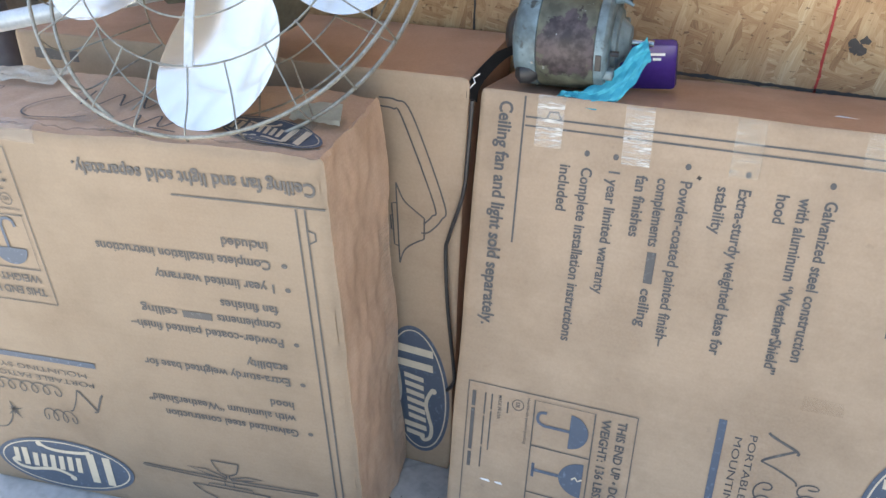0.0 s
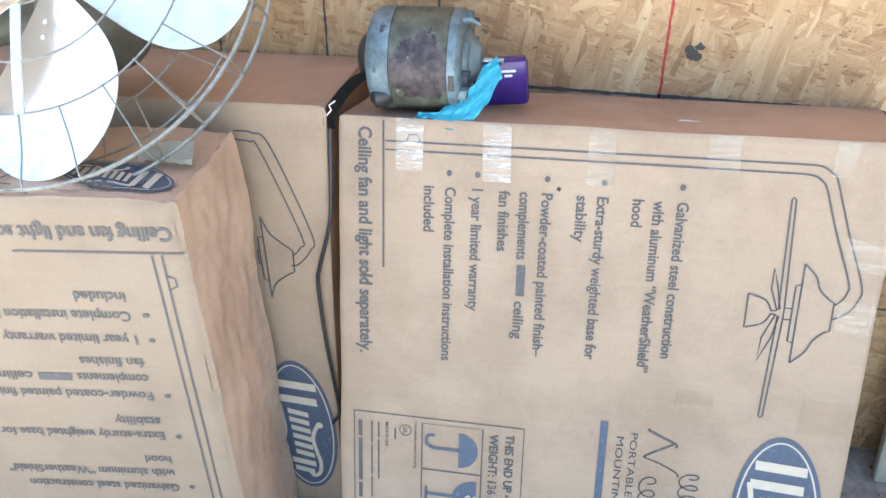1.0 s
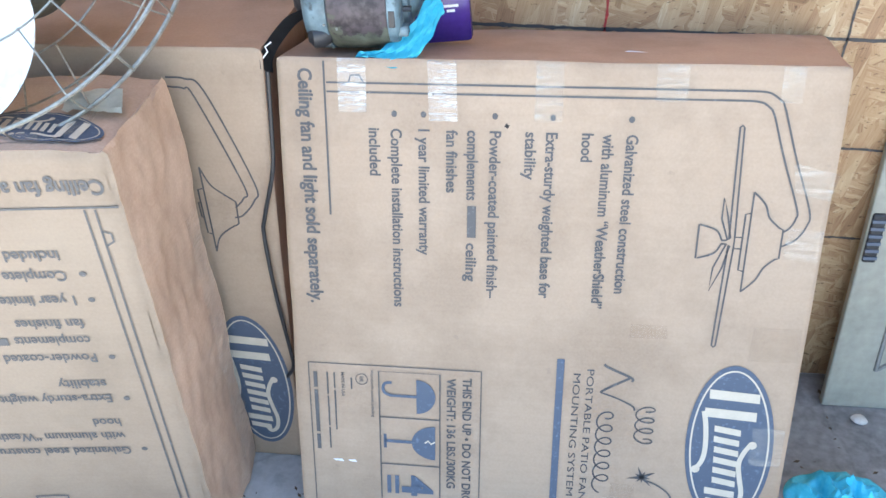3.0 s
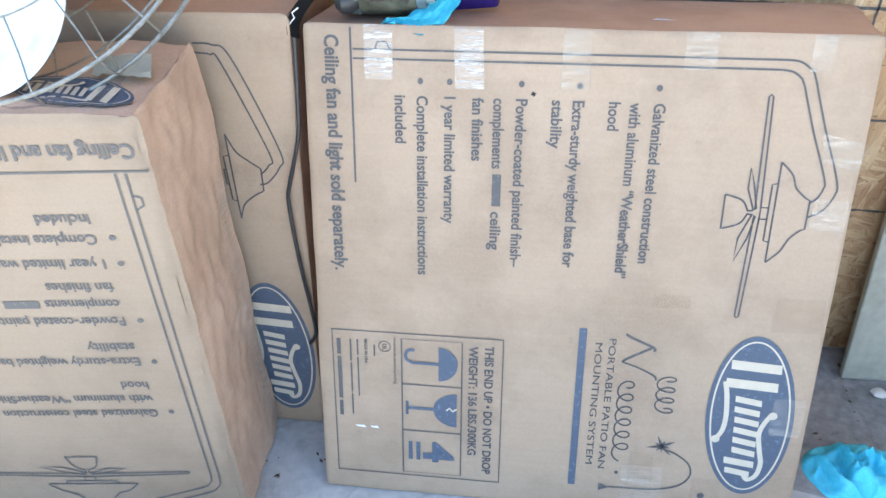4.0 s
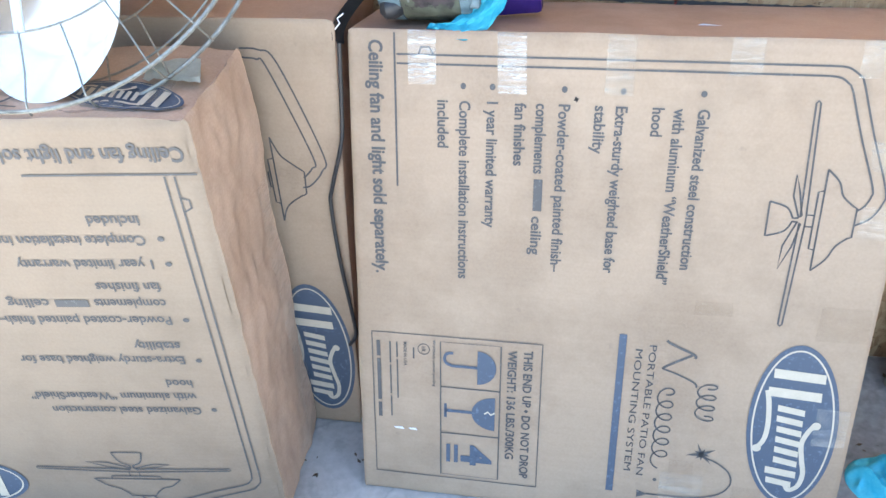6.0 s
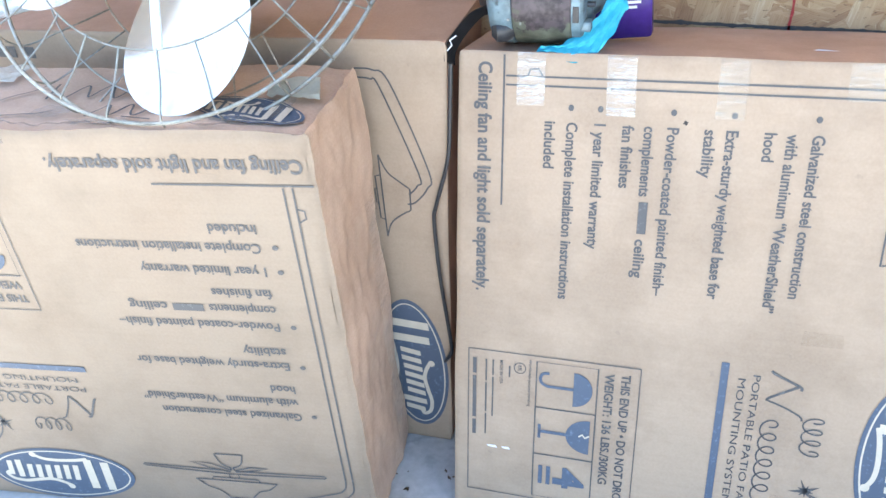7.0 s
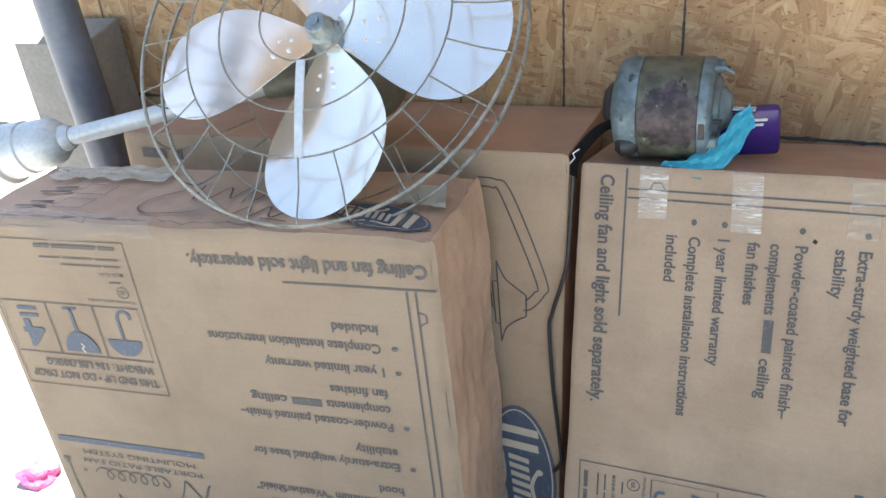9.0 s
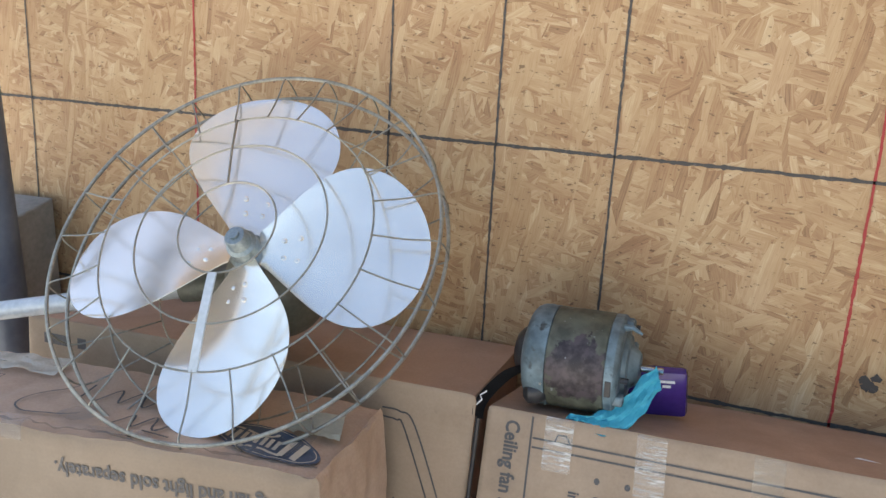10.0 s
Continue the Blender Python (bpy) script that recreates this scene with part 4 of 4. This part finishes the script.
def purple_pack():
    ob = thing("plastic_pack", "glossy purple plastic pack behind the glove", "packet", pose(.243, .322, .829, 10, -4, 4))
    bm = block(bmesh.new(), (-.044, -.012, -.040), (.044, .012, .040), .008)
    part("shell", bm, PURPLE, ob, smooth=True)
    for x, z, w in ((.004, .022, .022), (.008, .014, .012)):
        part("printed_bar", block(bmesh.new(), (x, -.0132, z), (x + w, -.0122, z + .004)), WHITE, ob)


purple_pack()


def strap():
    bm = bmesh.new()
    pts = [(.052, .262, .856), (.030, .250, .848), (.008, .232, .826), (-.004, .214, .806), (-.006, .210, .785)]
    prev = None
    for p in smooth_path(pts, 5):
        row = [bm.verts.new(p + Vector((s * .006, s * .009 - .002, -s * .007))) for s in (-1, 0, 1)]
        if prev:
            for j in range(2):
                bm.faces.new((prev[j], prev[j + 1], row[j + 1], row[j]))
        prev = row
    bmesh.ops.solidify(bm, geom=bm.faces[:], thickness=.003)
    ob = tagged(mesh_object("webbing_strap", bm, BLACK, True), "black strap with pale print in the gap", "strap")
    bm = bmesh.new()
    tube(bm, [(-.008, .206, .806), (.000, .207, .815), (-.003, .208, .822), (.006, .212, .828)], .0012, False, 5)
    part("printed_mark", bm, WHITE, ob)


strap()
bm = tube(bmesh.new(), smooth_path([(-.001, .196, .79), (-.006, .186, .70), (-.012, .178, .633), (-.036, .172, .55), (-.042, .170, .515), (-.038, .163, .402), (-.027, .155, .28), (-.026, .152, .24), (-.040, .152, .215)], 6), .0035, False, 8)
tagged(mesh_object("power_cord", bm, BLACK, True), "thin black power cord hanging between the cartons", "cable")


# ---- right of the cartons ----
def cabinet_door():
    ob = thing("cabinet_door", "grey-green panelled cabinet door leaning on the wall", "door", pose(1.000, .372, 0.002, -7.5, 0, 0))
    part("frame", block(bmesh.new(), (0, 0, 0), (.42, .020, .64), .004), DOORPAINT, ob)
    arch = [(.085, .095), (.12, .12), (.165, .10), (.20, .085), (.24, .085), (.30, .11), (.335, .095)]
    out = arc([(x, z) for x, z in arch], 5)
    pts = [(x, -.001, z) for x, z in out] + [(.335, -.001, .56), (.085, -.001, .56)]
    part("panel_groove", tube(bmesh.new(), pts, .0045, True, 6), TIMBER, ob, "dark groove round the panel")
    part("panel", block(bmesh.new(), (.115, -.006, .150), (.305, .002, .53), .004), DOORPAINT, ob)
    bm = block(bmesh.new(), (.004, -.006, .34), (.028, .016, .44), .004)
    part("hinge", bm, BLACK, ob, "black ribbed hinge")
    for k in range(6):
        part("hinge_rib", block(bmesh.new(), (.003, -.009, .348 + .015 * k), (.027, -.0055, .354 + .015 * k)), PIPE, ob)


cabinet_door()


def floor_glove():
    bm = bmesh.new()
    n, k = 96, 40
    rows = []
    for i in range(k + 1):
        t = i / k
        row = []
        for j in range(n):
            a = 2 * math.pi * j / n
            edge = 1 + .18 * noise.noise((math.cos(a) * 1.6, math.sin(a) * 1.6, 4))
            x, y = .105 * t * edge * math.cos(a), .075 * t * edge * math.sin(a)
            fold = 1 - 3.2 * abs(noise.noise((x * 19 + 3 + y * 8, y * 13 - x * 6, .4)))
            crease = 1 - 4.0 * abs(noise.noise((x * 34 - y * 20, y * 30 + x * 14, 2.7)))
            z = .003 + (1 - t ** 4) * (.018 + .026 * max(fold, -.25) + .009 * max(crease, -.3)) + .002 * noise.noise((x * 70, y * 70, 0))
            row.append(bm.verts.new((x, y, max(z, .002) if i < k else .0015)))
        rows.append(row)
    for a, b in zip(rows, rows[1:]):
        for j in range(n):
            bm.faces.new((a[j], a[(j + 1) % n], b[(j + 1) % n], b[j]))
    bm.faces.new(rows[-1][::-1])
    bmesh.ops.remove_doubles(bm, verts=bm.verts, dist=1e-6)
    ob = mesh_object("rubber_glove", bm, CYAN, True)
    ob.matrix_world = pose(.975, .125, 0, 0, 0, -6)
    tagged(ob, "crumpled cyan nitrile glove dropped on concrete", "glove")


floor_glove()
bm = bmesh.new()
bmesh.ops.create_icosphere(bm, subdivisions=2, radius=.013)
for v in bm.verts:
    v.co = Vector((v.co.x * 1.3, v.co.y, v.co.z * .5)) * (1 + .25 * noise.noise(v.co * 90))
ob = mesh_object("pebble", bm, STONE, True)
ob.location = (1.064, .335, .006)
tagged(ob, "pale flat pebble on the concrete floor", "stone")
bm = bmesh.new()
for i in range(150):
    x, y = random.uniform(.83, 1.6), random.uniform(-.1, .46)
    if random.random() < .12:
        x, y = random.uniform(-.13, .0), random.uniform(-.1, .13)
    r, a = random.uniform(.002, .009), random.uniform(0, 6.3)
    q = [Vector((x + r * math.cos(a + b) * k, y + r * math.sin(a + b) * k, .0015 + random.uniform(0, .003))) for b, k in ((0, 1), (1.3, .5), (3.1, 1), (4.6, .45))]
    bm.faces.new([bm.verts.new(p) for p in q])
tagged(mesh_object("floor_litter", bm, LEAF), "scattered dry leaf bits and dirt on concrete", "litter", kind="stuff")


bm = bmesh.new()
ring = []
for i in range(60):
    a = 2 * math.pi * i / 60
    k = 1 + .25 * noise.noise((math.cos(a) * 2, math.sin(a) * 2, 8)) + .10 * noise.noise((math.cos(a) * 9, math.sin(a) * 9, 2))
    ring.append((1.25 + .50 * k * math.cos(a), min(.24 + .27 * k * math.sin(a), WALL_Y - .002)))
low = [bm.verts.new((x, y, .0003)) for x, y in ring]
high = [bm.verts.new((1.25 + (x - 1.25) * .97, .24 + (y - .24) * .97, .0012)) for x, y in ring]
for i in range(60):
    bm.faces.new((low[i], low[(i + 1) % 60], high[(i + 1) % 60], high[i]))
bm.faces.new(high)
tagged(mesh_object("dirt_patch", bm, DIRT), "dark trodden dirt spread over the concrete", "dirt", kind="stuff")


# ---- left end ----
def timber_stub():
    ob = thing("timber_post", "short weathered timber post at the wall's end", "post", pose(-1.185, .36, 0))
    bm = block(bmesh.new(), (-.105, -.02, 0), (.105, .09, .985), .004)
    for v in bm.verts:
        if v.co.z > .9 and v.co.y < 0:
            v.co.z -= .028
    part("stub", bm, TIMBER, ob)


timber_stub()
bm = bmesh.new()
lathe(bm, [(0, .038), (.004, .041), (2.55, .041), (2.556, .038)], 32)
for v in bm.verts:
    v.co = Vector((v.co.y, v.co.z, v.co.x))
ob = mesh_object("steel_pipe", bm, PIPE, True)
ob.matrix_world = pose(-1.0095, .275, .002, 0, -2.4, 0)
tagged(ob, "tall dark blue-grey steel pipe standing upright", "pipe")

bm = bmesh.new()
bmesh.ops.create_icosphere(bm, subdivisions=3, radius=.06)
for v in bm.verts:
    k = 1 + .6 * noise.noise(v.co * 22)
    v.co = Vector((v.co.x * .75 * k, v.co.y * .6 * k, max(v.co.z * .4 * k + .012, .001)))
ob = mesh_object("plastic_bag", bm, PINK)
ob.location = (-1.27, .0, 0)
tagged(ob, "crumpled pink plastic bag on the bright ground", "bag")


def parked_car():
    ob = thing("car", "maroon car parked far off in the yard", "car", pose(-10.6, 8.6, -.02, 0, 0, 38))
    bm = block(bmesh.new(), (-2.1, -.85, .28), (2.1, .85, .95), .12)
    part("body", bm, MAROON, ob, smooth=True)
    bm = block(bmesh.new(), (-1.1, -.75, .9), (1.3, .75, 1.45), .2)
    part("cabin", bm, MAROON, ob, smooth=True)
    for s in (-1, 1):
        part("side_window", block(bmesh.new(), (-.85, s * .755 - .01, 1.02), (1.0, s * .755 + .01, 1.33), .004), GLASS, ob)
    for x in (-1.3, 1.3):
        for y in (-.8, .8):
            bm = lathe(bmesh.new(), [(-.1, .25), (-.08, .32), (.08, .32), (.1, .25)], 24)
            for v in bm.verts:
                v.co = Vector((v.co.y + x, v.co.x + y, v.co.z + .32))
            w = part("wheel", bm, BLACK, ob, smooth=True)
            bm = lathe(bmesh.new(), [(-.105, .02), (-.103, .18), (.103, .18), (.105, .02)], 20)
            for v in bm.verts:
                v.co = Vector((v.co.y + x, v.co.x + y, v.co.z + .32))
            part("rim", bm, CHROME, w)


parked_car()
